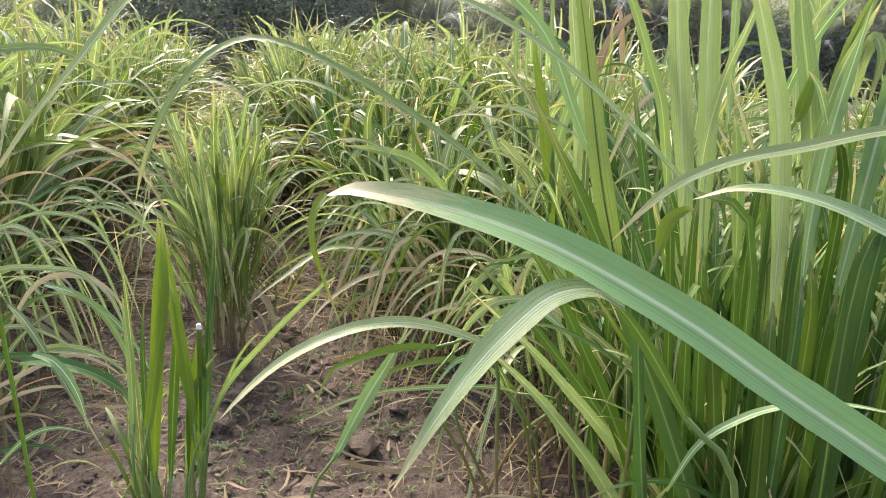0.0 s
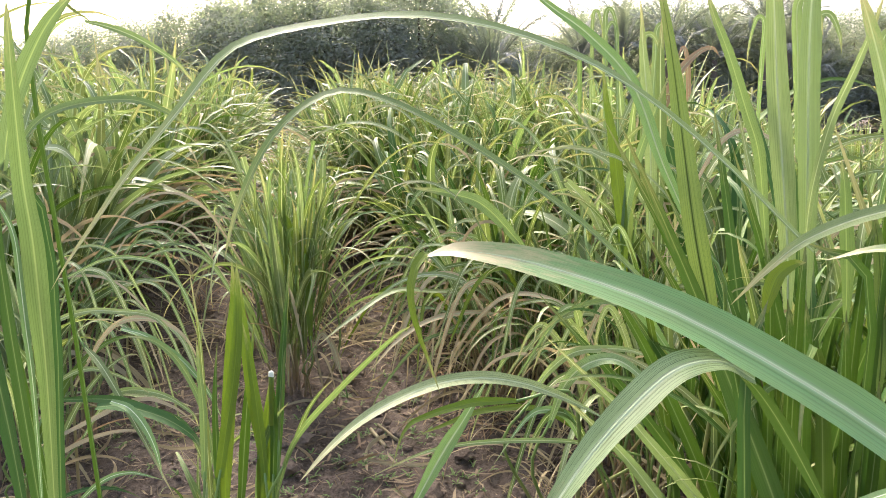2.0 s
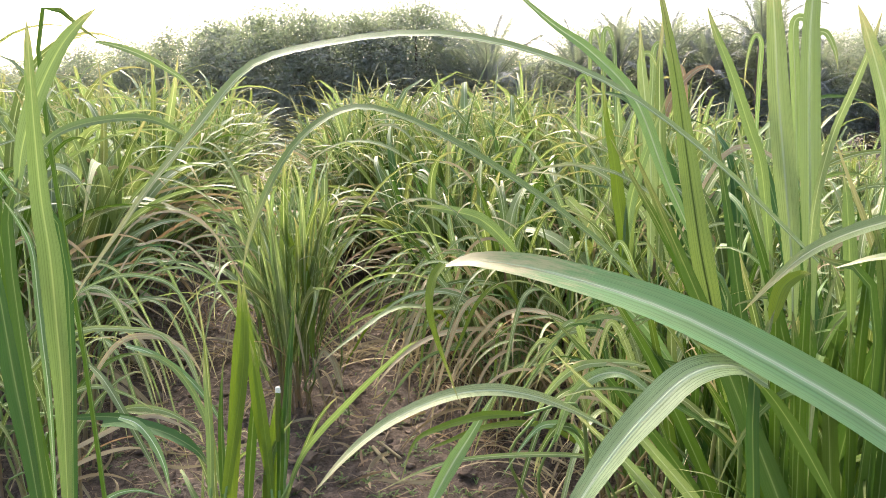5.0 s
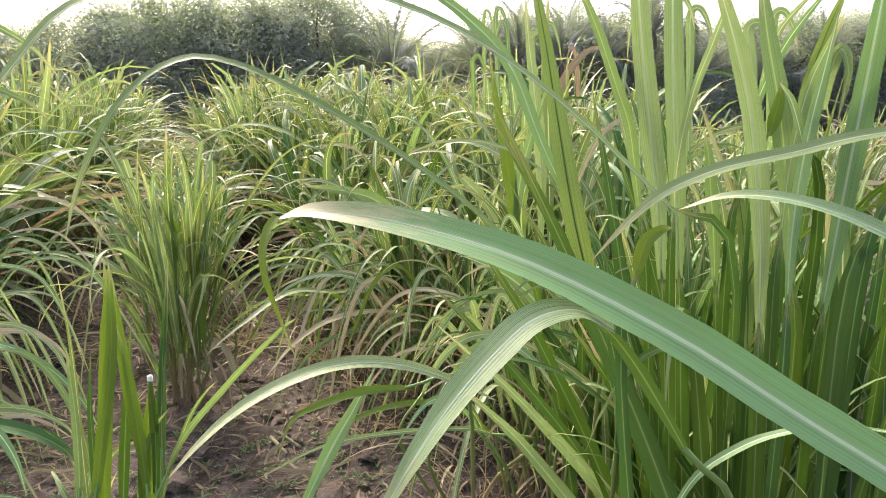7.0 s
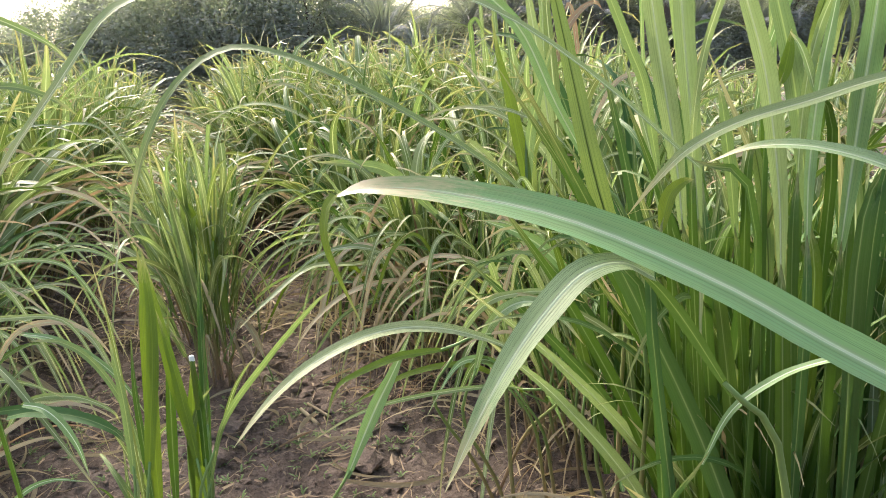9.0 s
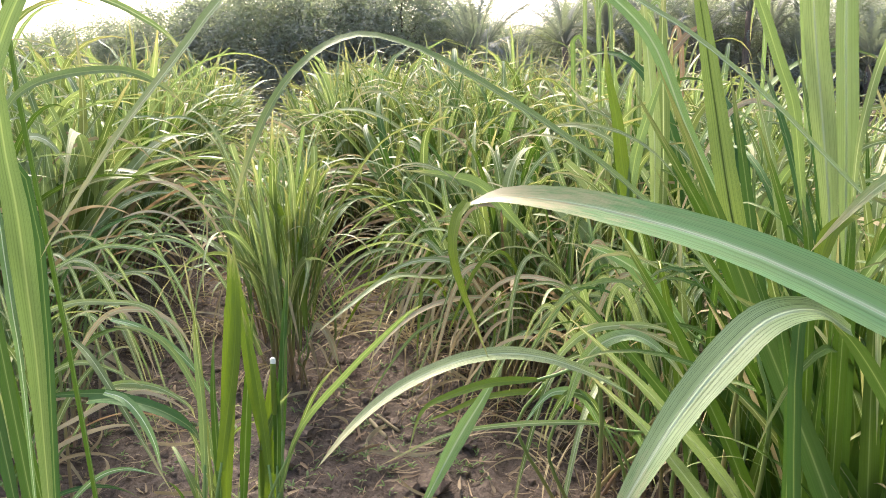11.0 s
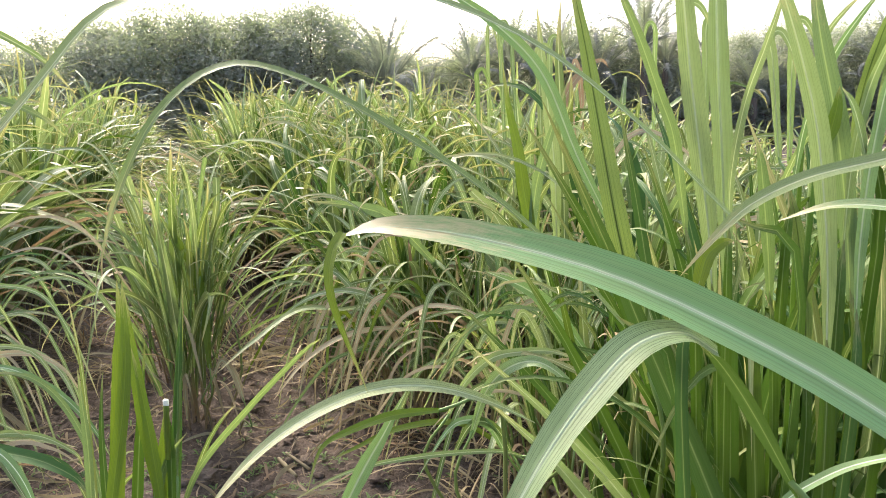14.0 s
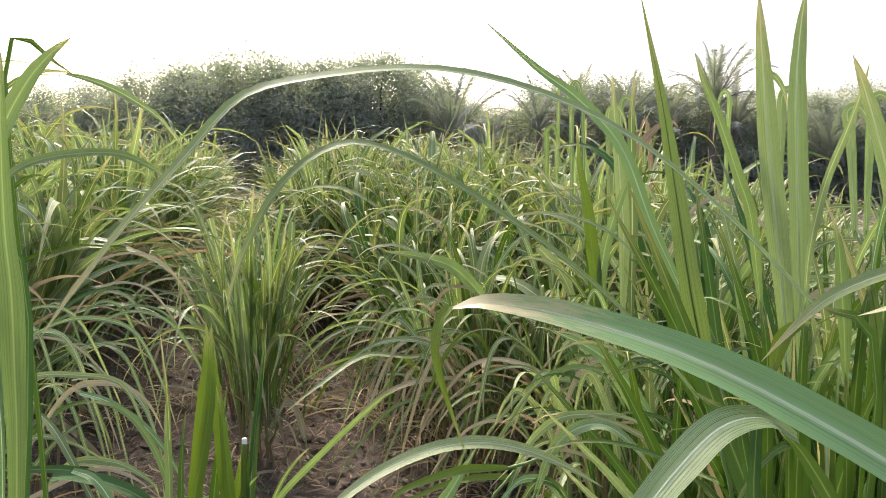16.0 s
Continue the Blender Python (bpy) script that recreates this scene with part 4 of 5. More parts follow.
blade(left_arch, 'mixed', 0.0251, (.3, -.9, .3), (-1.441, 2.293, 0.745), (-1.316, 2.184, 0.709), (-1.150, 2.054, 0.567), (-0.976, 1.918, 0.396), taper=1.15)
blade(left_arch, 'dry', 0.0150, (.1, -.85, .4), (-1.560, 2.108, 0.361), (-1.376, 2.085, 0.482), (-1.199, 2.050, 0.552), (-1.068, 2.050, 0.542), taper=1.15)
blade(left_arch, 'blue', 0.0167, (.1, -.85, .4), (-1.322, 1.902, 0.339), (-1.185, 1.880, 0.470), (-1.094, 1.888, 0.502), (-0.966, 1.840, 0.508), taper=1.15)
blade(young_shoots, 'yellow', 0.0312, (.1, -1, .1), (-0.740, 1.680, 0.611), (-0.725, 1.704, 0.718), (-0.704, 1.728, 0.847), (-0.692, 1.752, 0.970), (-0.694, 1.776, 1.065), (-0.699, 1.800, 1.146), root=0.7, taper=1.6)
blade(young_shoots, 'yellow', 0.0235, (.3, -1, .1), (-0.614, 1.660, 0.616), (-0.623, 1.675, 0.713), (-0.635, 1.690, 0.824), (-0.649, 1.705, 0.927), (-0.665, 1.720, 1.008), root=0.7, taper=1.6)
blade(young_shoots, 'fresh', 0.0231, (-.2, -1, .1), (-0.788, 1.700, 0.594), (-0.789, 1.720, 0.682), (-0.793, 1.740, 0.779), (-0.803, 1.760, 0.861), (-0.813, 1.780, 0.950), root=0.7)
blade(young_shoots, 'deep', 0.0188, (.3, -1, .1), (-0.609, 1.700, 0.592), (-0.601, 1.707, 0.710), (-0.600, 1.713, 0.797), (-0.604, 1.720, 0.861), root=0.8, taper=3.5)
blade(young_shoots, 'mixed', 0.0152, (.2, -1, .1), (-0.602, 1.740, 0.663), (-0.600, 1.765, 0.774), (-0.592, 1.790, 0.901), (-0.582, 1.815, 1.014), (-0.573, 1.840, 1.142))
blade(young_shoots, 'mixed', 0.0110, (.5, -.9, .2), (-0.572, 1.660, 0.644), (-0.542, 1.670, 0.711), (-0.505, 1.680, 0.793), (-0.471, 1.690, 0.842), (-0.441, 1.700, 0.870))
blade(left_arch, 'deep', 0.0337, (.1, -.6, .7), (-1.146, 1.850, 0.720), (-1.076, 1.830, 0.734), (-0.996, 1.810, 0.731), (-0.917, 1.790, 0.715), (-0.845, 1.770, 0.682), (-0.807, 1.750, 0.644), stem=False, root=0.6)
blade(left_arch, 'blue', 0.0186, (.2, -.7, .6), (-0.896, 1.500, 0.893), (-0.846, 1.480, 0.887), (-0.805, 1.460, 0.857), (-0.773, 1.440, 0.810), (-0.753, 1.420, 0.751), stem=False, root=0.6)
blade(left_arch, 'blue', 0.0212, (.2, -.7, .6), (-1.219, 2.150, 0.849), (-1.131, 2.120, 0.838), (-1.046, 2.090, 0.805), (-0.972, 2.060, 0.761), (-0.902, 2.030, 0.691), (-0.853, 2.000, 0.619), stem=False, root=0.6)
blade(left_arch, 'cream', 0.0204, (.2, -.7, .6), (-1.433, 2.500, 0.782), (-1.322, 2.460, 0.811), (-1.219, 2.420, 0.794), (-1.140, 2.380, 0.749), (-1.088, 2.340, 0.681), (-1.053, 2.300, 0.625), stem=False)
blade(left_arch, 'cream', 0.0165, (.2, -.7, .6), (-1.292, 2.200, 0.610), (-1.204, 2.167, 0.621), (-1.094, 2.133, 0.624), (-0.984, 2.100, 0.612), stem=False)

blade(tall_back, 'cool', 0.0310, (-0.3, -.9, .2), (0.626, 4.600, 1.095), (0.614, 4.592, 1.517), (0.607, 4.583, 1.760), (0.600, 4.575, 2.009), (0.635, 4.567, 2.035), (0.669, 4.558, 1.913), (0.684, 4.550, 1.764), root=0.5, taper=1.5)
blade(tall_back, 'pale', 0.0242, (-0.3, -.9, .2), (0.553, 4.800, 1.076), (0.551, 4.792, 1.517), (0.552, 4.783, 1.768), (0.552, 4.775, 2.024), (0.580, 4.767, 2.051), (0.606, 4.758, 1.955), (0.617, 4.750, 1.838), root=0.5, taper=1.5)
blade(tall_back, 'cool', 0.0277, (0.3, -.9, .2), (0.688, 4.500, 1.105), (0.670, 4.492, 1.517), (0.658, 4.483, 1.740), (0.646, 4.475, 1.926), (0.611, 4.467, 1.951), (0.582, 4.458, 1.861), (0.573, 4.450, 1.751), root=0.5, taper=1.5)
blade(tall_back, 'pale', 0.0377, (-0.3, -.9, .2), (0.773, 4.200, 1.134), (0.760, 4.192, 1.518), (0.752, 4.183, 1.713), (0.747, 4.175, 1.837), (0.790, 4.167, 1.861), (0.830, 4.158, 1.791), (0.846, 4.150, 1.705), root=0.5, taper=1.5)
blade(tall_back, 'cool', 0.0345, (-0.3, -.9, .2), (0.857, 4.400, 1.116), (0.855, 4.392, 1.518), (0.857, 4.383, 1.732), (0.859, 4.375, 1.901), (0.898, 4.367, 1.926), (0.936, 4.358, 1.824), (0.952, 4.350, 1.698), root=0.5, taper=1.5)
blade(tall_back, 'fresh', 0.0316, (-0.3, -.9, .2), (0.483, 4.700, 1.085), (0.473, 4.692, 1.516), (0.468, 4.683, 1.710), (0.467, 4.675, 1.752), (0.503, 4.667, 1.780), (0.537, 4.658, 1.701), (0.551, 4.650, 1.604), root=0.5, taper=1.5)
blade(tall_back, 'pale', 0.0320, (-0.3, -.9, .2), (0.982, 2.600, 1.287), (0.960, 2.592, 1.521), (0.944, 2.583, 1.661), (0.928, 2.575, 1.818), (0.961, 2.567, 1.832), (0.993, 2.558, 1.781), (1.005, 2.550, 1.719), root=0.5, taper=1.5)
blade(tall_back, 'cool', 0.0302, (-0.3, -.9, .2), (1.063, 2.700, 1.278), (1.052, 2.692, 1.521), (1.046, 2.683, 1.657), (1.040, 2.675, 1.781), (1.071, 2.667, 1.796), (1.102, 2.658, 1.734), (1.114, 2.650, 1.659), root=0.5, taper=1.5)
blade(tall_back, 'pale', 0.0235, (0.3, -.9, .2), (0.978, 3.000, 1.249), (0.970, 2.992, 1.521), (0.967, 2.983, 1.669), (0.964, 2.975, 1.800), (0.933, 2.967, 1.817), (0.909, 2.958, 1.728), (0.902, 2.950, 1.619), root=0.5, taper=1.5)
blade(tall_back, 'cool', 0.0310, (-0.3, -.9, .2), (1.119, 2.300, 1.316), (1.093, 2.292, 1.522), (1.075, 2.283, 1.626), (1.059, 2.275, 1.692), (1.090, 2.267, 1.705), (1.121, 2.258, 1.645), (1.133, 2.250, 1.572), root=0.5, taper=1.5)
blade(tall_back, 'pale', 0.0296, (-0.3, -.9, .2), (1.208, 2.400, 1.307), (1.198, 2.392, 1.522), (1.192, 2.383, 1.638), (1.188, 2.375, 1.735), (1.216, 2.367, 1.748), (1.246, 2.358, 1.693), (1.257, 2.350, 1.627), root=0.5, taper=1.5)
blade(near_right, 'blue', 0.0428, (.15, -1, .1), (0.609, 1.050, 1.179), (0.643, 1.075, 1.347), (0.675, 1.100, 1.478), (0.708, 1.125, 1.625), (0.729, 1.150, 1.697), taper=2.2)
blade(near_right, 'yellow', 0.0441, (.3, -1, .1), (0.640, 1.000, 1.306), (0.697, 1.025, 1.432), (0.745, 1.050, 1.526), (0.792, 1.075, 1.625), (0.821, 1.100, 1.685), taper=2.2)
blade(near_right, 'fresh', 0.0355, (-.1, -1, .1), (0.616, 1.150, 1.192), (0.614, 1.175, 1.337), (0.605, 1.200, 1.471), (0.589, 1.225, 1.595), (0.584, 1.250, 1.708), taper=2.2)
blade(near_right, 'stripe', 0.0257, (.2, -1, .1), (0.635, 1.200, 1.362), (0.654, 1.217, 1.487), (0.690, 1.233, 1.582), (0.734, 1.250, 1.667), taper=2.2)
blade(near_right, 'cream', 0.0224, (.1, -.9, .3), (0.687, 1.220, 1.466), (0.690, 1.210, 1.529), (0.699, 1.200, 1.559), (0.706, 1.190, 1.523), (0.689, 1.180, 1.448), stem=False, root=0.6)
blade(near_right, 'mixed', 0.0335, (.3, -1, .1), (0.737, 1.000, 1.273), (0.777, 1.017, 1.381), (0.822, 1.033, 1.455), (0.881, 1.050, 1.536))
blade(near_right, 'stripe', 0.0165, (.3, -.8, .4), (0.951, 1.300, 1.393), (1.007, 1.317, 1.448), (1.063, 1.333, 1.510), (1.135, 1.350, 1.556))
blade(near_right, 'cool', 0.0189, (.2, -1, .1), (0.861, 1.300, 1.205), (0.893, 1.333, 1.355), (0.921, 1.367, 1.506), (0.960, 1.400, 1.658), taper=2.2)

# the cut-off shoot with its white end
cut_from, cut_to = Vector((-0.603, 1.700, 0.747)) - young_shoots.location, Vector((-0.602, 1.720, 0.870)) - young_shoots.location
v, f, u = tube([cut_from.lerp(cut_to, k / 5) for k in range(6)], [0.006, 0.006, 0.0065, 0.0065, 0.0065, 0.0065], 8)
shoot = part("cut_shoot", mesh_of("cut_shoot", v, f, LEAF["yellow"], [(a, b * 0.3) for a, b in u]), young_shoots)
v, f, u = tube([cut_to + Vector((0, 0, z)) for z in (-0.003, 0.01, 0.012)], [0.0068, 0.0064, 0.004], 8)
part("cut_end", mesh_of("cut_end", v, f, CUT, u), shoot, None, "pale white cut end")

# long thin leaves that hang from the rows out over the furrow
rg = random.Random(51)
for k in range(76):
    owner, x, y = rg.choice(((row_b, rg.uniform(-0.05, 0.3), rg.uniform(3.2, 3.9)), (row_b, rg.uniform(-0.1, 0.25), rg.uniform(3.3, 4.0)), (mid_right, rg.uniform(0.2, 0.55), rg.uniform(2.3, 2.9)))) if k < 44 else (row_b, rg.uniform(-0.45, -0.1), rg.uniform(4.0, 5.2))
    a, reach, rise = rg.uniform(2.6, 4.4), rg.uniform(0.38, 0.8), rg.uniform(0.1, 0.3)
    z0 = rg.uniform(0.25, 0.7)
    dx, dy = math.cos(a) * reach, math.sin(a) * reach
    tip = max(0.06, z0 + rg.uniform(-0.5, 0.02))
    blade(owner, rg.choice(("dry", "dry", "cream", "pale", "mixed", "yellow", "fresh")), rg.uniform(0.012, 0.024), (rg.uniform(-0.4, 0.2), -0.7, 0.6),
          (x, y, z0), (x + dx * 0.3, y + dy * 0.3, z0 + rise), (x + dx * 0.62, y + dy * 0.62, z0 + rise * 0.9), (x + dx * 0.88, y + dy * 0.88, z0 * 0.5 + tip * 0.5 + rise * 0.3), (x + dx, y + dy, tip), taper=1.4)

# half-dry leaves that cross between the tall canes and the open soil
rg = random.Random(63)
for k in range(40):
    x, y, z0 = rg.uniform(0.95, 2.0), rg.uniform(2.1, 3.4), rg.uniform(0.45, 1.15)
    a, reach, rise = rg.choice((rg.uniform(-0.5, 0.5), rg.uniform(2.7, 3.6))), rg.uniform(0.35, 0.75), rg.uniform(0.05, 0.25)
    dx, dy = math.cos(a) * reach, math.sin(a) * reach
    blade(right_mid, rg.choice(("dry", "pale", "pale", "cool", "mixed", "fresh")), rg.uniform(0.012, 0.026), (rg.uniform(-0.4, 0.4), -0.7, 0.6),
          (x, y, z0), (x + dx * 0.3, y + dy * 0.3, z0 + rise), (x + dx * 0.65, y + dy * 0.65, z0 + rise * 1.1), (x + dx, y + dy, z0 + rg.uniform(-0.25, 0.2)), taper=1.4)

# thin pale leaves that lean from the rows on either side of the low row over its furrow
rg = random.Random(74)
for k in range(44):
    owner, x, y, a = (left_row, rg.uniform(-2.15, -1.75), rg.uniform(2.6, 3.5), rg.uniform(-0.7, 0.6)) if k % 2 else (low_row, rg.uniform(-1.6, -1.25), rg.uniform(3.9, 4.7), rg.uniform(-2.6, -0.6))
    reach, rise, z0 = rg.uniform(0.35, 0.85), rg.uniform(0.12, 0.32), rg.uniform(0.3, 0.8)
    dx, dy = math.cos(a) * reach, math.sin(a) * reach
    tip = max(0.1, z0 + rg.uniform(-0.4, 0.05))
    blade(owner, rg.choice(("dry", "cream", "cream", "pale", "pale", "fresh")), rg.uniform(0.011, 0.02), (rg.uniform(-0.2, 0.4), -0.7, 0.6),
          (x, y, z0), (x + dx * 0.3, y + dy * 0.3, z0 + rise), (x + dx * 0.65, y + dy * 0.65, z0 + rise), (x + dx * 0.9, y + dy * 0.9, z0 * 0.5 + tip * 0.5 + rise * 0.3), (x + dx, y + dy, tip), taper=1.4)

# bleached leaves snapped over near the top, their ends hanging
rg = random.Random(97)
for k in range(30):
    owner, x, y = rg.choice(((row_b, rg.uniform(-0.25, 0.35), rg.uniform(3.2, 4.0)), (mid_right, rg.uniform(0.25, 0.7), rg.uniform(2.2, 2.8)), (tall_back, rg.uniform(0.5, 1.3), rg.uniform(4.4, 5.2))))
    lift = 0.55 if owner is tall_back else 0.0
    a, reach, z0 = rg.uniform(2.2, 4.6), rg.uniform(0.12, 0.26), lift + rg.uniform(0.35, 0.7)
    dx, dy, top, drop = math.cos(a) * reach, math.sin(a) * reach, z0 + rg.uniform(0.2, 0.42), rg.uniform(0.1, 0.28)
    blade(owner, rg.choice(("cream", "cream", "pale", "cool", "dry")), rg.uniform(0.016, 0.027), (rg.uniform(-0.5, 0.3), -0.9, 0.3),
          (x, y, z0), (x + dx * 0.35, y + dy * 0.35, z0 * 0.4 + top * 0.6), (x + dx * 0.85, y + dy * 0.85, top), (x + dx * 1.15, y + dy * 1.15, top - 0.02), (x + dx * 1.4, y + dy * 1.4, top - drop), root=0.6, taper=1.5)

# the thick of broad upright blades in the two nearest tall clumps
rg = random.Random(88)
for k in range(64):
    x, y = rg.uniform(0.42, 1.1), rg.uniform(1.12, 1.95)
    top = rg.uniform(0.5, 1.45)
    out_x = (x - 0.82) * rg.uniform(0.5, 1.3) + rg.uniform(-0.12, 0.06)
    foot = (x - out_x * 0.45, y, ground_height(x, y) + 0.01)
    blade(near_right, rg.choice(("deep", "deep", "deep", "deep", "deep", "mixed", "cool")), rg.uniform(0.028, 0.044), (rg.uniform(-0.9, 0.9), -1, rg.uniform(0, 0.4)),
          foot, (x, y, 0.15 + top * 0.4), (x + out_x * 0.5, y + rg.uniform(-0.05, 0.05), 0.15 + top * 0.75), (x + out_x, y + rg.uniform(-0.1, 0.1), 0.15 + top),
          stem=False, root=0.6, taper=1.3)


# ---- far rows ----
protos = []
for i in range(6):
    protos.append(joined_clump("sugarcane_clump", 1.75, 0.22, 20, (0.35, 0.55, 0.6, 0.7, 0.45, 0.6)[i], 0.4,
                               "green sugarcane clump in a field row farther off", 60 + i))
rg = random.Random(5)
placements = []
FIELD_ROWS = [(-0.26, 7.15, 1.86), (0.3, 6.4, 1.86), (0.95, 5.75, 1.84), (1.6, 6.1, 1.78), (-1.02, 6.6, 1.16), (-2.5, 6.3, 2.0)]   # x at y = 3, first y, height
FIELD_ROWS += [(-3.95 - 1.42 * k, 3.4, 2.0) for k in range(7)]
for x3, y0, tall in FIELD_ROWS:
    y = y0
    while y < 15.5:
        x = x3 + ROW_SLOPE * (y - 3.0) + rg.uniform(-0.1, 0.1)
        if abs(x) < 0.75 * y + 1.5:
            placements.append((x, y + rg.uniform(-0.12, 0.12), tall * rg.uniform(0.9, 1.06)))
        y += 0.56
placements += [(1.5, 4.9, 1.45), (2.25, 5.1, 1.3), (2.0, 6.1, 1.5), (2.75, 5.9, 1.25), (2.5, 7.1, 1.5), (3.4, 7.0, 1.3), (3.1, 8.3, 1.5), (1.9, 7.4, 1.8), (2.4, 9.4, 1.8), (4.2, 8.8, 1.4), (3.7, 6.1, 1.25), (4.7, 7.5, 1.35), (5.5, 9.0, 1.4), (5.3, 6.4, 1.2)]
waiting = {}
for x, y, tall in placements:
    i = rg.randrange(6)
    m = pose(x, y, ground_height(x, y), rg.uniform(-4, 4), rg.uniform(-4, 4), rg.uniform(0, 360)) @ Matrix.Scale(tall / 1.75, 4)
    if i in waiting:
        copy_thing(protos[i], m)
    else:
        waiting[i] = m
for i, m in waiting.items():
    protos[i].matrix_basis = m


# ---- trees behind the field ----
def limb_line(rng, a, b, bow):
    a, b = Vector(a), Vector(b)
    mid = a.lerp(b, 0.5) + Vector((rng.uniform(-bow, bow), rng.uniform(-bow, bow), rng.uniform(0, bow)))
    return smooth_line([a, mid, b], 7)


def broad_tree(seed, height, width, leaf_count):
    """A low-branched tree: trunk, limbs and a rounded crown of many small leaves gathered in overlapping bunches."""
    rg = random.Random(seed)
    ob = thing("broadleaf_tree", 0, 0, 0, "dark green broadleaf tree in a dense line behind the field", "tree", "trees behind the field")
    v, f, u = tube(limb_line(rg, (0, 0, -0.1), (rg.uniform(-0.4, 0.4), 0.1, height * 0.6), 0.3), [0.16, 0.14, 0.12, 0.11, 0.09, 0.07, 0.04], 9)
    part("trunk", mesh_of("trunk", v, f, BARK, u), ob)
    bunches = []
    for k in range(64):
        up = 1 - 1.75 * (k + 0.5) / 64
        a = k * 2.39996 + rg.uniform(-0.3, 0.3)
        r = width * 0.5 * math.sqrt(max(0.0, 1 - up * up)) * rg.uniform(0.68, 0.92)
        c = Vector((r * math.cos(a), r * math.sin(a), height * (0.5 + 0.42 * up * rg.uniform(0.86, 1.06))))
        bunches.append((c, rg.uniform(0.75, 1.2) * width * 0.125))
        if k % 6 == 0:
            v, f, u = tube(limb_line(rg, (0, 0, c.z * 0.45), c, 0.2), [0.06, 0.05, 0.045, 0.035, 0.03, 0.02, 0.01], 6)
            part("limb", mesh_of("limb", v, f, BARK, u), ob)
    V, Fc = [], []
    for k in range(leaf_count):
        c, r = rg.choice(bunches)
        d = Vector((rg.gauss(0, 1), rg.gauss(0, 1), rg.gauss(0.25, 1))).normalized()
        p = c + d * r * rg.uniform(0.3, 1.1)
        if k % 8 == 0:
            p = Vector((c.x, c.y, c.z)) * rg.uniform(0.45, 0.95) + Vector((0, 0, height * 0.08)) + d * r * rg.random()
        if p.z < 0.1:
            continue
        ax = Vector((rg.gauss(0, 1), rg.gauss(0, 1), rg.gauss(-0.3, 0.6))).normalized()
        sd = ax.cross(d + Vector((0.01, 0.02, 0.4))).normalized()
        # small leaves leave gaps, so sky shows through as a hazy veil
        l, w = rg.uniform(0.08, 0.15), rg.uniform(0.024, 0.042)
        o = len(V)
        V += [p, p + ax * l * 0.45 + sd * w, p + ax * l, p + ax * l * 0.45 - sd * w]
        Fc.append((o, o + 1, o + 2, o + 3))
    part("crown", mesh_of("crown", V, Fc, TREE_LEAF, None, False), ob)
    return ob


def frond_mesh(rng, length, bend):
    """A feathery palm frond: an arching rib with short stiff leaflets that point forward along both sides."""
    pts, nors = arch(rng, length, rng.uniform(2, 8), bend, 2.2, 0.0, 20)
    V, Fc = (list(a) for a in tube(pts, [0.035 - 0.03 * i / 19 for i in range(20)], 5)[:2])
    for i in range(4, 20):
        tan = (pts[i] - pts[i - 1]).normalized()
        for h in range(4):
            base = pts[i - 1].lerp(pts[i], h / 4)
            for sgn in (-1, 1):
                sd = tan.cross(nors[i]).normalized() * sgn
                d = (sd + tan * rng.uniform(1.0, 1.7) + Vector((rng.uniform(-0.2, 0.2), rng.uniform(-0.2, 0.2), rng.uniform(-0.35, 0.15)))).normalized()
                l = 0.42 * math.sin(math.pi * (0.2 + 0.68 * i / 20)) * rng.uniform(0.6, 1.15)
                wv = tan * 0.02
                o = len(V)
                drop = Vector((0, 0, -l))
                V += [base - wv, base + wv, base + d * l * 0.6 + wv * 0.8, base + d * l + drop * 0.2, base + d * l * 0.6 - wv * 0.8]
                Fc.append((o, o + 1, o + 2, o + 3, o + 4))
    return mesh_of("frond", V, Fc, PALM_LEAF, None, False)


rng = random.Random(21)
FRONDS = [frond_mesh(rng, rng.uniform(2.7, 3.4), b) for b in (25, 45, 80, 110, 140)]


def palm_tree(seed, trunk_h, fronds):
    rg = random.Random(seed)
    ob = thing("palm_tree", 0, 0, 0, "dark palm with feathery upright fronds among the trees", "palm", "palms behind the field")
    v, f, u = tube([(0.05 * math.sin(k), 0, trunk_h * k / 6 - 0.1) for k in range(7)], [0.2, 0.17, 0.16, 0.16, 0.17, 0.18, 0.12], 10)
    part("trunk", mesh_of("trunk", v, f, BARK, u), ob)
    for k in range(fronds):
        out = k / (fronds - 1)
        m = Matrix.Translation((0, 0, trunk_h - 0.15)) @ Matrix.Rotation(k * 2.4 + rg.uniform(-0.3, 0.3), 4, "Z") @ Matrix.Rotation(radians(5 + 62 * out + rg.uniform(-8, 8)), 4, "Y")
        part("frond", FRONDS[min(4, int(out * 3.2 + rg.random() * 1.8))], ob, m @ Matrix.Scale(rg.uniform(0.85, 1.12), 4))
    return ob


tree_protos = [broad_tree(31, 5.6, 6.2, 26000), broad_tree(32, 5.0, 5.8, 24000), broad_tree(33, 5.3, 6.6, 26000)]
rg = random.Random(9)
placed = {}
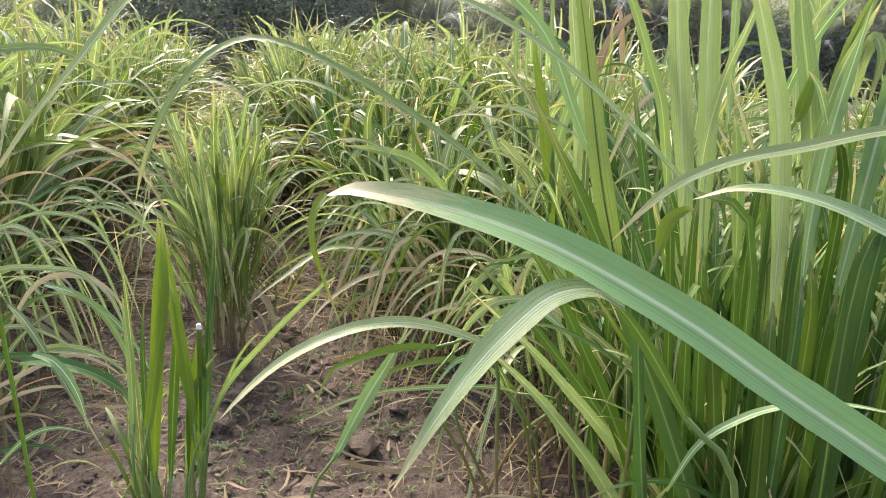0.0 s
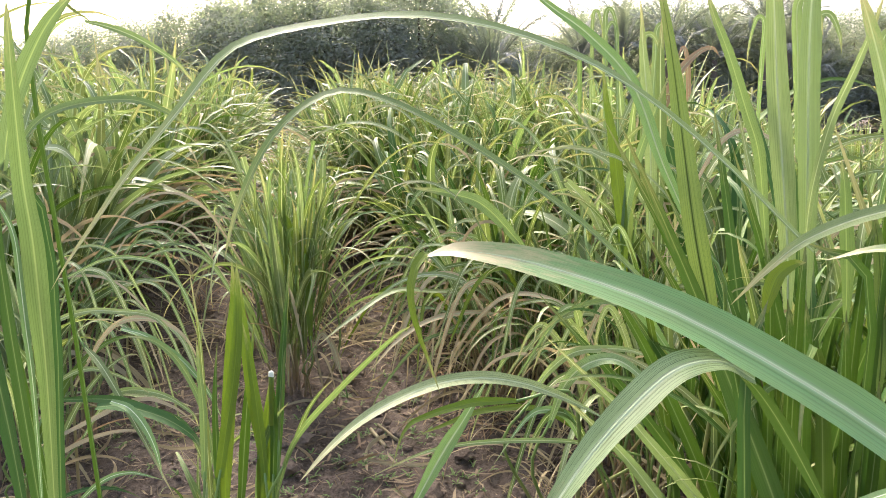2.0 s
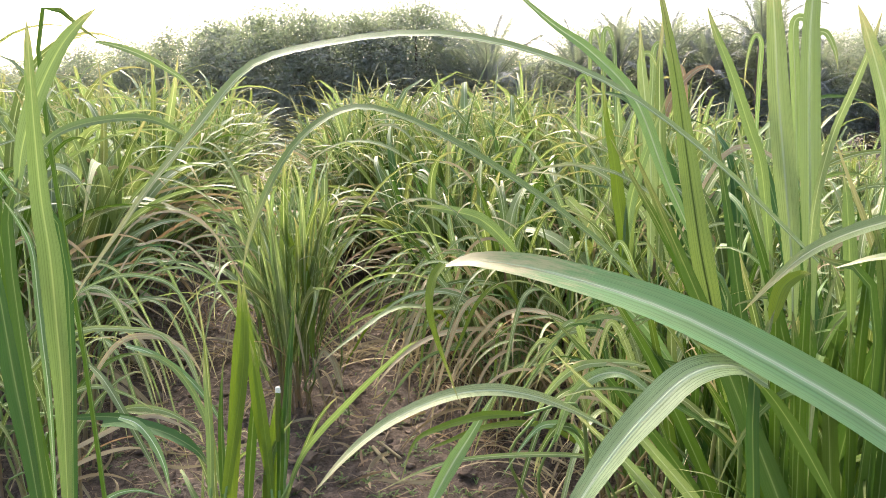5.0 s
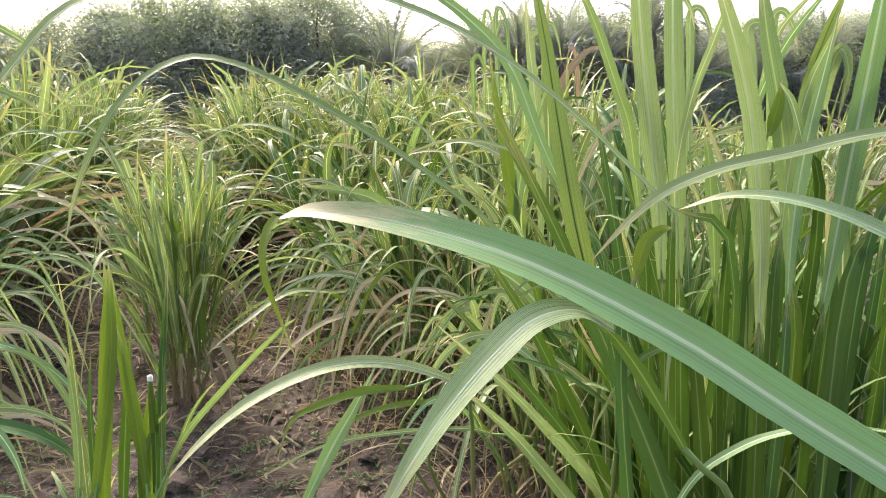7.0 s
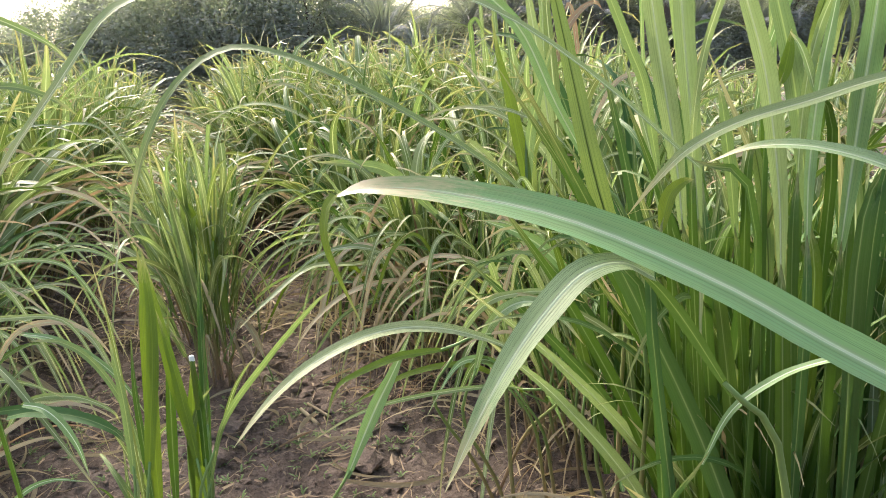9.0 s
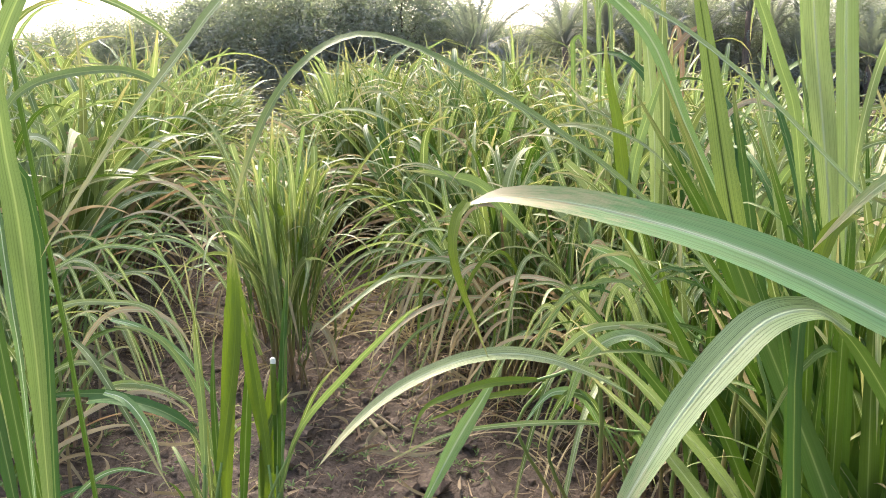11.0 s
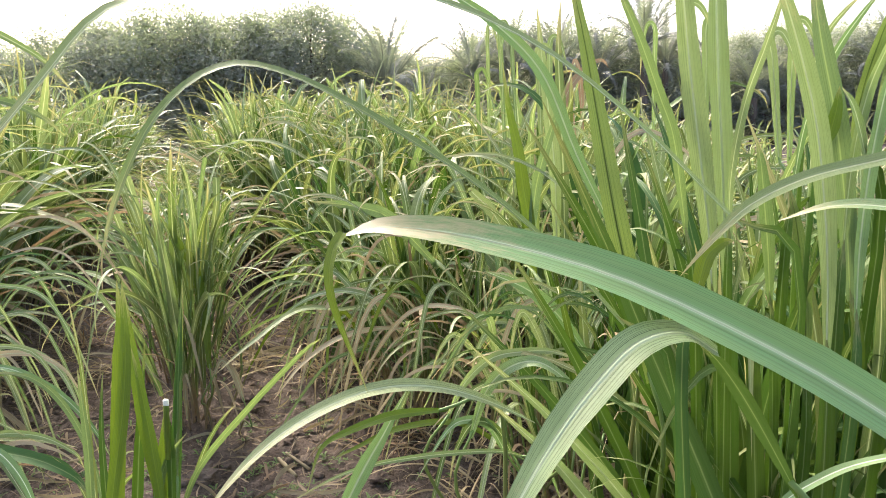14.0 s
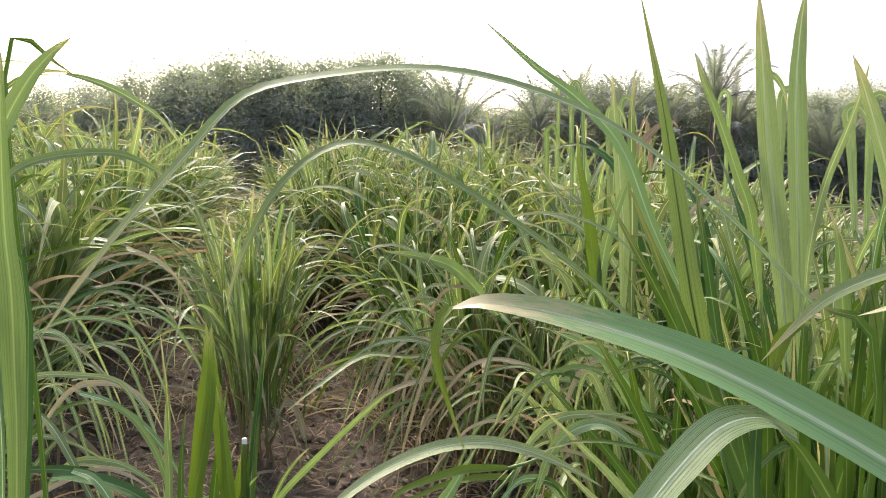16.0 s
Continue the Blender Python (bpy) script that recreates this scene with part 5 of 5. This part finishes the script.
# x, y, height of the crown's top
spots = [(-27, 32, 4.8), (-24, 32.5, 4.6), (-21, 31.5, 4.2), (-18.4, 32, 4.5), (-16.5, 31.5, 4.9), (-14.3, 32, 4.8), (-12.2, 31, 5.5), (-10.4, 31.3, 5.9), (-8.3, 31, 6.3), (-6.4, 31.4, 5.9),
         (-4.6, 31, 6.0), (-3.2, 31.3, 6.2), (-1.4, 32.5, 5.0), (0.6, 33, 4.3), (2.4, 33, 3.9), (4.6, 32, 5.2), (6.8, 31.5, 5.3), (8.6, 32, 4.9), (10.4, 32, 5.2),
         (12.6, 33, 4.2), (14.6, 32, 4.7), (16.6, 31.5, 5.0), (18.8, 32, 4.8), (21.2, 31.5, 5.2), (24, 32, 5.2), (27, 32, 5.0)]
# low rear rank, added to block the sky and darken the trees' foot
spots += [(-20 + 4.2 * k, 35.5 + (k % 2), 3.4) for k in range(11)]
for x, y, h in spots:
    i = rg.randrange(3)
    s = h / (5.35, 4.8, 5.05)[i]
    m = pose(x, y, ground_height(x, y) - 0.02, 0, 0, rg.uniform(0, 360)) @ Matrix.Scale(s, 4)
    if i in placed:
        copy_thing(tree_protos[i], m)
    else:
        placed[i] = m
for i, m in placed.items():
    tree_protos[i].matrix_basis = m
# bushes added to fill the shaded foot of the tree line
bush = broad_tree(37, 2.6, 3.8, 12000)
bush["label"], bush["category"], bush["group"] = "low dark green bush under the trees behind the field", "bush", "bushes under the trees"
bush.name = "bush"
bush.matrix_basis = pose(-25, 29.6, -0.1)
for k in range(20):
    copy_thing(bush, pose(-22.6 + 2.4 * k + rg.uniform(-0.4, 0.4), 29.8 + rg.uniform(-0.5, 0.8), -0.1, 0, 0, rg.uniform(0, 360)))
palm = palm_tree(41, 2.6, 22)
palm.matrix_basis = pose(-0.3, 28.6, 0, 0, 0, 40)
# x, y, height of the trunk's top, size of the head, turn
for x, y, top, s, r in ((-1.4, 29.4, 2.2, 0.8, 90), (1.3, 29.4, 1.6, 0.75, 30), (3.1, 28.6, 3.1, 0.72, 200), (4.7, 28.9, 3.3, 0.78, 310), (6.3, 28.4, 3.2, 0.75, 20), (8.1, 28.9, 2.9, 0.75, 165),
                        (9.8, 28.5, 4.1, 0.85, 130), (10.9, 29.2, 3.3, 0.7, 250), (12.0, 29.4, 2.2, 0.7, 15), (14.6, 29.2, 2.0, 0.7, 70), (17.2, 29.2, 2.6, 0.75, 210), (20, 29, 3.0, 0.8, 100)):
    copy_thing(palm, pose(x, y, top - 2.6 * s, 0, 0, r) @ Matrix.Scale(s, 4))


# ---- litter and clods ----
rng = random.Random(77)
V, Fc, U = [], [], []
for k in range(16500):
    x, y = (rng.uniform(1.0, 5.5), rng.uniform(1.0, 10.0)) if k >= 13000 else (rng.uniform(-3.8, 3.6), (1.3 if k % 8 else -2.5) + 8.5 * rng.random() ** 1.3)
    n, L = 5, 0.02 + 0.2 * rng.random() ** 1.6
    az, curl = rng.uniform(0, 6.283), rng.gauss(0, 0.5)
    z0 = ground_height(x, y) + 0.008
    px, py, pts, nors, slope = x, y, [], [], rng.gauss(0, 0.004)
    for i in range(n):
        a = az + curl * i / n
        pts.append((px, py, z0 + 0.012 * rng.random() + slope * i))
        nors.append((0.3 * math.sin(k), 0.3 * math.cos(k), 1))
        px, py = px + math.cos(a) * L / n, py + math.sin(a) * L / n
    v, f, u = strip(pts, nors, rng.choice((0.004, 0.006, 0.008, 0.014 if k < 13000 else 0.03)), 2, 0.2, 0.6)
    o = len(V)
    V.extend(v)
    Fc.extend(tuple(a + o for a in q) for q in f)
    U.extend(u)
litter = new("leaf_litter", mesh_of("leaf_litter", V, Fc, LEAF["litter"], U))
tagged(litter, "scattered straw and broken dry leaf pieces on soil", "litter", kind="stuff")


def clod_verts(rng, r, fine=2):
    bm = bmesh.new()
    bmesh.ops.create_icosphere(bm, subdivisions=fine, radius=r)
    off = rng.uniform(0, 90)
    for v in bm.verts:
        d = v.co.normalized()
        v.co = d * r * (1 + 0.7 * noise.noise(d * 1.5 + Vector((off, 0, 0))) + 0.4 * noise.noise(d * 3.7 + Vector((0, off, 0))))
        v.co.z *= 0.65
    return bm


small = []
for i in range(8):
    bm = clod_verts(rng, 1.0, 1)
    small.append(([v.co.copy() for v in bm.verts], [tuple(v.index for v in f.verts) for f in bm.faces]))
    bm.free()
V, Fc = [], []
for k in range(15000):
    x, y = rng.uniform(-3.8, 3.8), (1.4 if k % 8 else -2.5) + 7.5 * rng.random() ** 1.4
    r = 0.004 + 0.022 * rng.random() ** 3.5
    m = Matrix.Translation((x, y, ground_height(x, y) + 0.12 * r)) @ Matrix.Rotation(rng.uniform(0, 6.28), 4, "Z") @ Matrix.Scale(r, 4)
    vs, fs = rng.choice(small)
    o = len(V)
    V.extend(m @ v for v in vs)
    Fc.extend(tuple(a + o for a in q) for q in fs)
tagged(new("soil_crumbs", mesh_of("soil_crumbs", V, Fc, LUMP, None, True)), "crumbs of broken dry soil on the ground", "soil", kind="stuff")
clods = []
for i in range(4):
    bm = clod_verts(rng, 1.0)
    me = bpy.data.meshes.new("soil_clod")
    bm.to_mesh(me)
    bm.free()
    me.materials.append(LUMP)
    clods.append(me)
for k in range(46):
    if k < 14:
        x, y, r = rng.uniform(-2.6, -1.7), rng.uniform(3.3, 4.6), rng.uniform(0.03, 0.07)
    else:
        x, y, r = rng.uniform(-0.95, 0.25), rng.uniform(2.2, 4.8), rng.uniform(0.025, 0.06)
    ob = new("soil_clod", clods[k % 4])
    ob.matrix_basis = pose(x, y, ground_height(x, y) + r * 0.1, 0, 0, rng.uniform(0, 360)) @ Matrix.Diagonal((r * rng.uniform(0.8, 1.5), r, r * rng.uniform(0.6, 1.0), 1))
    tagged(ob, "lump of dry brown soil on the ground", "soil clod", "soil clods between the rows")
for k in range(70):
    x, y = rng.uniform(-2.2, 1.0), rng.uniform(1.9, 5.5)
    me = rng.choice(LIB[rng.choice(("arched", "low", "hanging"))])["dry" if rng.random() < 0.75 else "red"]
    ob = new("fallen_leaf", me)
    ob.matrix_basis = pose(x, y, ground_height(x, y) + 0.03, rng.uniform(80, 100), rng.uniform(-8, 8), rng.uniform(0, 360)) @ Matrix.Scale(rng.uniform(0.35, 0.75), 4)
    tagged(ob, "dry straw-coloured fallen leaf lying on soil", "fallen leaf", "fallen leaves between the rows")


# ---- dead tufts at the feet of the rows ----
def dead_tuft(x, y, count, size, tone, seed, label):
    rg = random.Random(seed)
    ob = thing("dead_grass_tuft", x, y, ground_height(x, y), label, "dry grass", "dead tufts at the feet of the rows")
    for k in range(count):
        m = pose(rg.uniform(-0.14, 0.14), rg.uniform(-0.14, 0.14), 0.0, 0, rg.uniform(-10, 10), rg.uniform(0, 360))
        s = size * rg.uniform(0.6, 1.2)
        part("leaf", rg.choice(LIB[rg.choice(("arched", "low", "low", "hanging"))])[tone if rg.random() < 0.7 else "dry"], ob, m @ Matrix.Diagonal((s, s * 0.6, s, 1)))


RUST = "rusty brown dead grass tuft collapsed on the soil"
STRAW = "pale straw tuft of dead leaves on the soil"
dead_tuft(-2.35, 5.25, 34, 0.5, "red", 1, RUST)
dead_tuft(-2.15, 5.75, 30, 0.5, "red", 2, RUST)
dead_tuft(-0.28, 3.85, 34, 0.5, "red", 3, RUST)
dead_tuft(-0.05, 3.25, 30, 0.45, "red", 4, RUST)
dead_tuft(0.25, 2.55, 28, 0.42, "dry", 5, STRAW)
dead_tuft(0.72, 2.35, 26, 0.42, "red", 6, RUST)
dead_tuft(-0.55, 4.75, 34, 0.55, "dry", 7, STRAW)
dead_tuft(-0.75, 5.35, 34, 0.55, "dry", 8, STRAW)
dead_tuft(1.6, 4.4, 34, 0.6, "dry", 9, STRAW)
dead_tuft(2.2, 5.6, 34, 0.6, "dry", 10, STRAW)
dead_tuft(1.9, 3.6, 30, 0.5, "dry", 11, STRAW)
SKIRT = "standing straw-coloured dead leaves around the foot of a row"
for k, (x, y, n, size) in enumerate(((0.0, 3.45, 30, 0.75), (-0.15, 4.1, 30, 0.8), (0.3, 2.9, 26, 0.65), (0.2, 3.4, 24, 0.7), (-0.55, 4.3, 24, 0.85), (-0.3, 4.75, 26, 0.9), (-0.55, 5.5, 26, 0.95), (-1.0, 4.5, 22, 0.8), (-1.25, 5.1, 24, 0.85), (-1.85, 4.5, 22, 0.7), (-2.2, 4.2, 22, 0.7))):
    dead_tuft(x, y, n, size, "dry", 120 + k, SKIRT)
rg = random.Random(15)
for k in range(14):
    dead_tuft(rg.uniform(1.5, 4.2), rg.uniform(4.2, 9.5), 24, rg.uniform(0.5, 0.8), "mixed" if k % 2 else "dry", 50 + k,
              "half-dry grass tuft on the open soil" if k % 2 else STRAW)


rg = random.Random(16)
for k in range(9):
    dead_tuft(rg.uniform(1.35, 2.5), rg.uniform(1.7, 3.9), 20, rg.uniform(0.35, 0.6), "mixed" if k % 3 == 0 else "dry", 80 + k,
              "half-dry grass tuft on the open soil" if k % 3 == 0 else STRAW)


# ---- broken pale cane pieces on the soil ----
for (x0, y0), (x1, y1), r in (((-0.65, 3.27), (-0.55, 3.10), 0.009), ((-0.62, 3.3), (-0.5, 3.18), 0.007), ((-1.7, 3.3), (-1.52, 3.36), 0.007), ((0.12, 2.9), (0.2, 2.75), 0.006)):
    a, b = Vector((x0, y0, ground_height(x0, y0) + 0.006)), Vector((x1, y1, ground_height(x1, y1) + 0.006))
    v, f, u = tube([a.lerp(b, k / 6) for k in range(7)], [r, r, r * 1.15, r, r * 0.95, r * 1.12, r * 0.9], 8)
    tagged(new("dry_cane_piece", mesh_of("dry_cane_piece", v, f, LEAF["dry"], u)), "short broken straw-coloured cane piece lying on soil", "dry stalk", "dry cane pieces on the soil")


# ---- tiny weeds on the open soil ----
rng = random.Random(303)
V, Fc, U = [], [], []
for k in range(420):
    cx, cy = rng.choice(((-0.35, 3.0), (-0.9, 2.8), (-1.9, 3.2), (-0.5, 4.2)))
    x, y = cx + rng.gauss(0, 0.3), cy + rng.gauss(0, 0.35)
    z = ground_height(x, y)
    for j in range(rng.randint(3, 6)):
        a, L = rng.uniform(0, 6.283), rng.uniform(0.012, 0.045)
        d = Vector((math.cos(a), math.sin(a), 0))
        pts = [Vector((x, y, z)) + d * L * q + Vector((0, 0, L * (1.1 * q - 0.7 * q * q))) for q in (0, 0.35, 0.7, 1.0)]
        v, f, u = strip(pts, [Vector((0, 0, 1)) - d * 0.6] * 4, rng.uniform(0.005, 0.011), 2, 0.15, 0.4, 0.0, None, 0.5)
        o = len(V)
        V.extend(v)
        Fc.extend(tuple(q + o for q in w) for w in f)
        U.extend(u)
tagged(new("seedling_weeds", mesh_of("seedling_weeds", V, Fc, LEAF["fresh"], U)), "tiny green seedling weeds sprouting from dry soil", "weeds", kind="stuff")
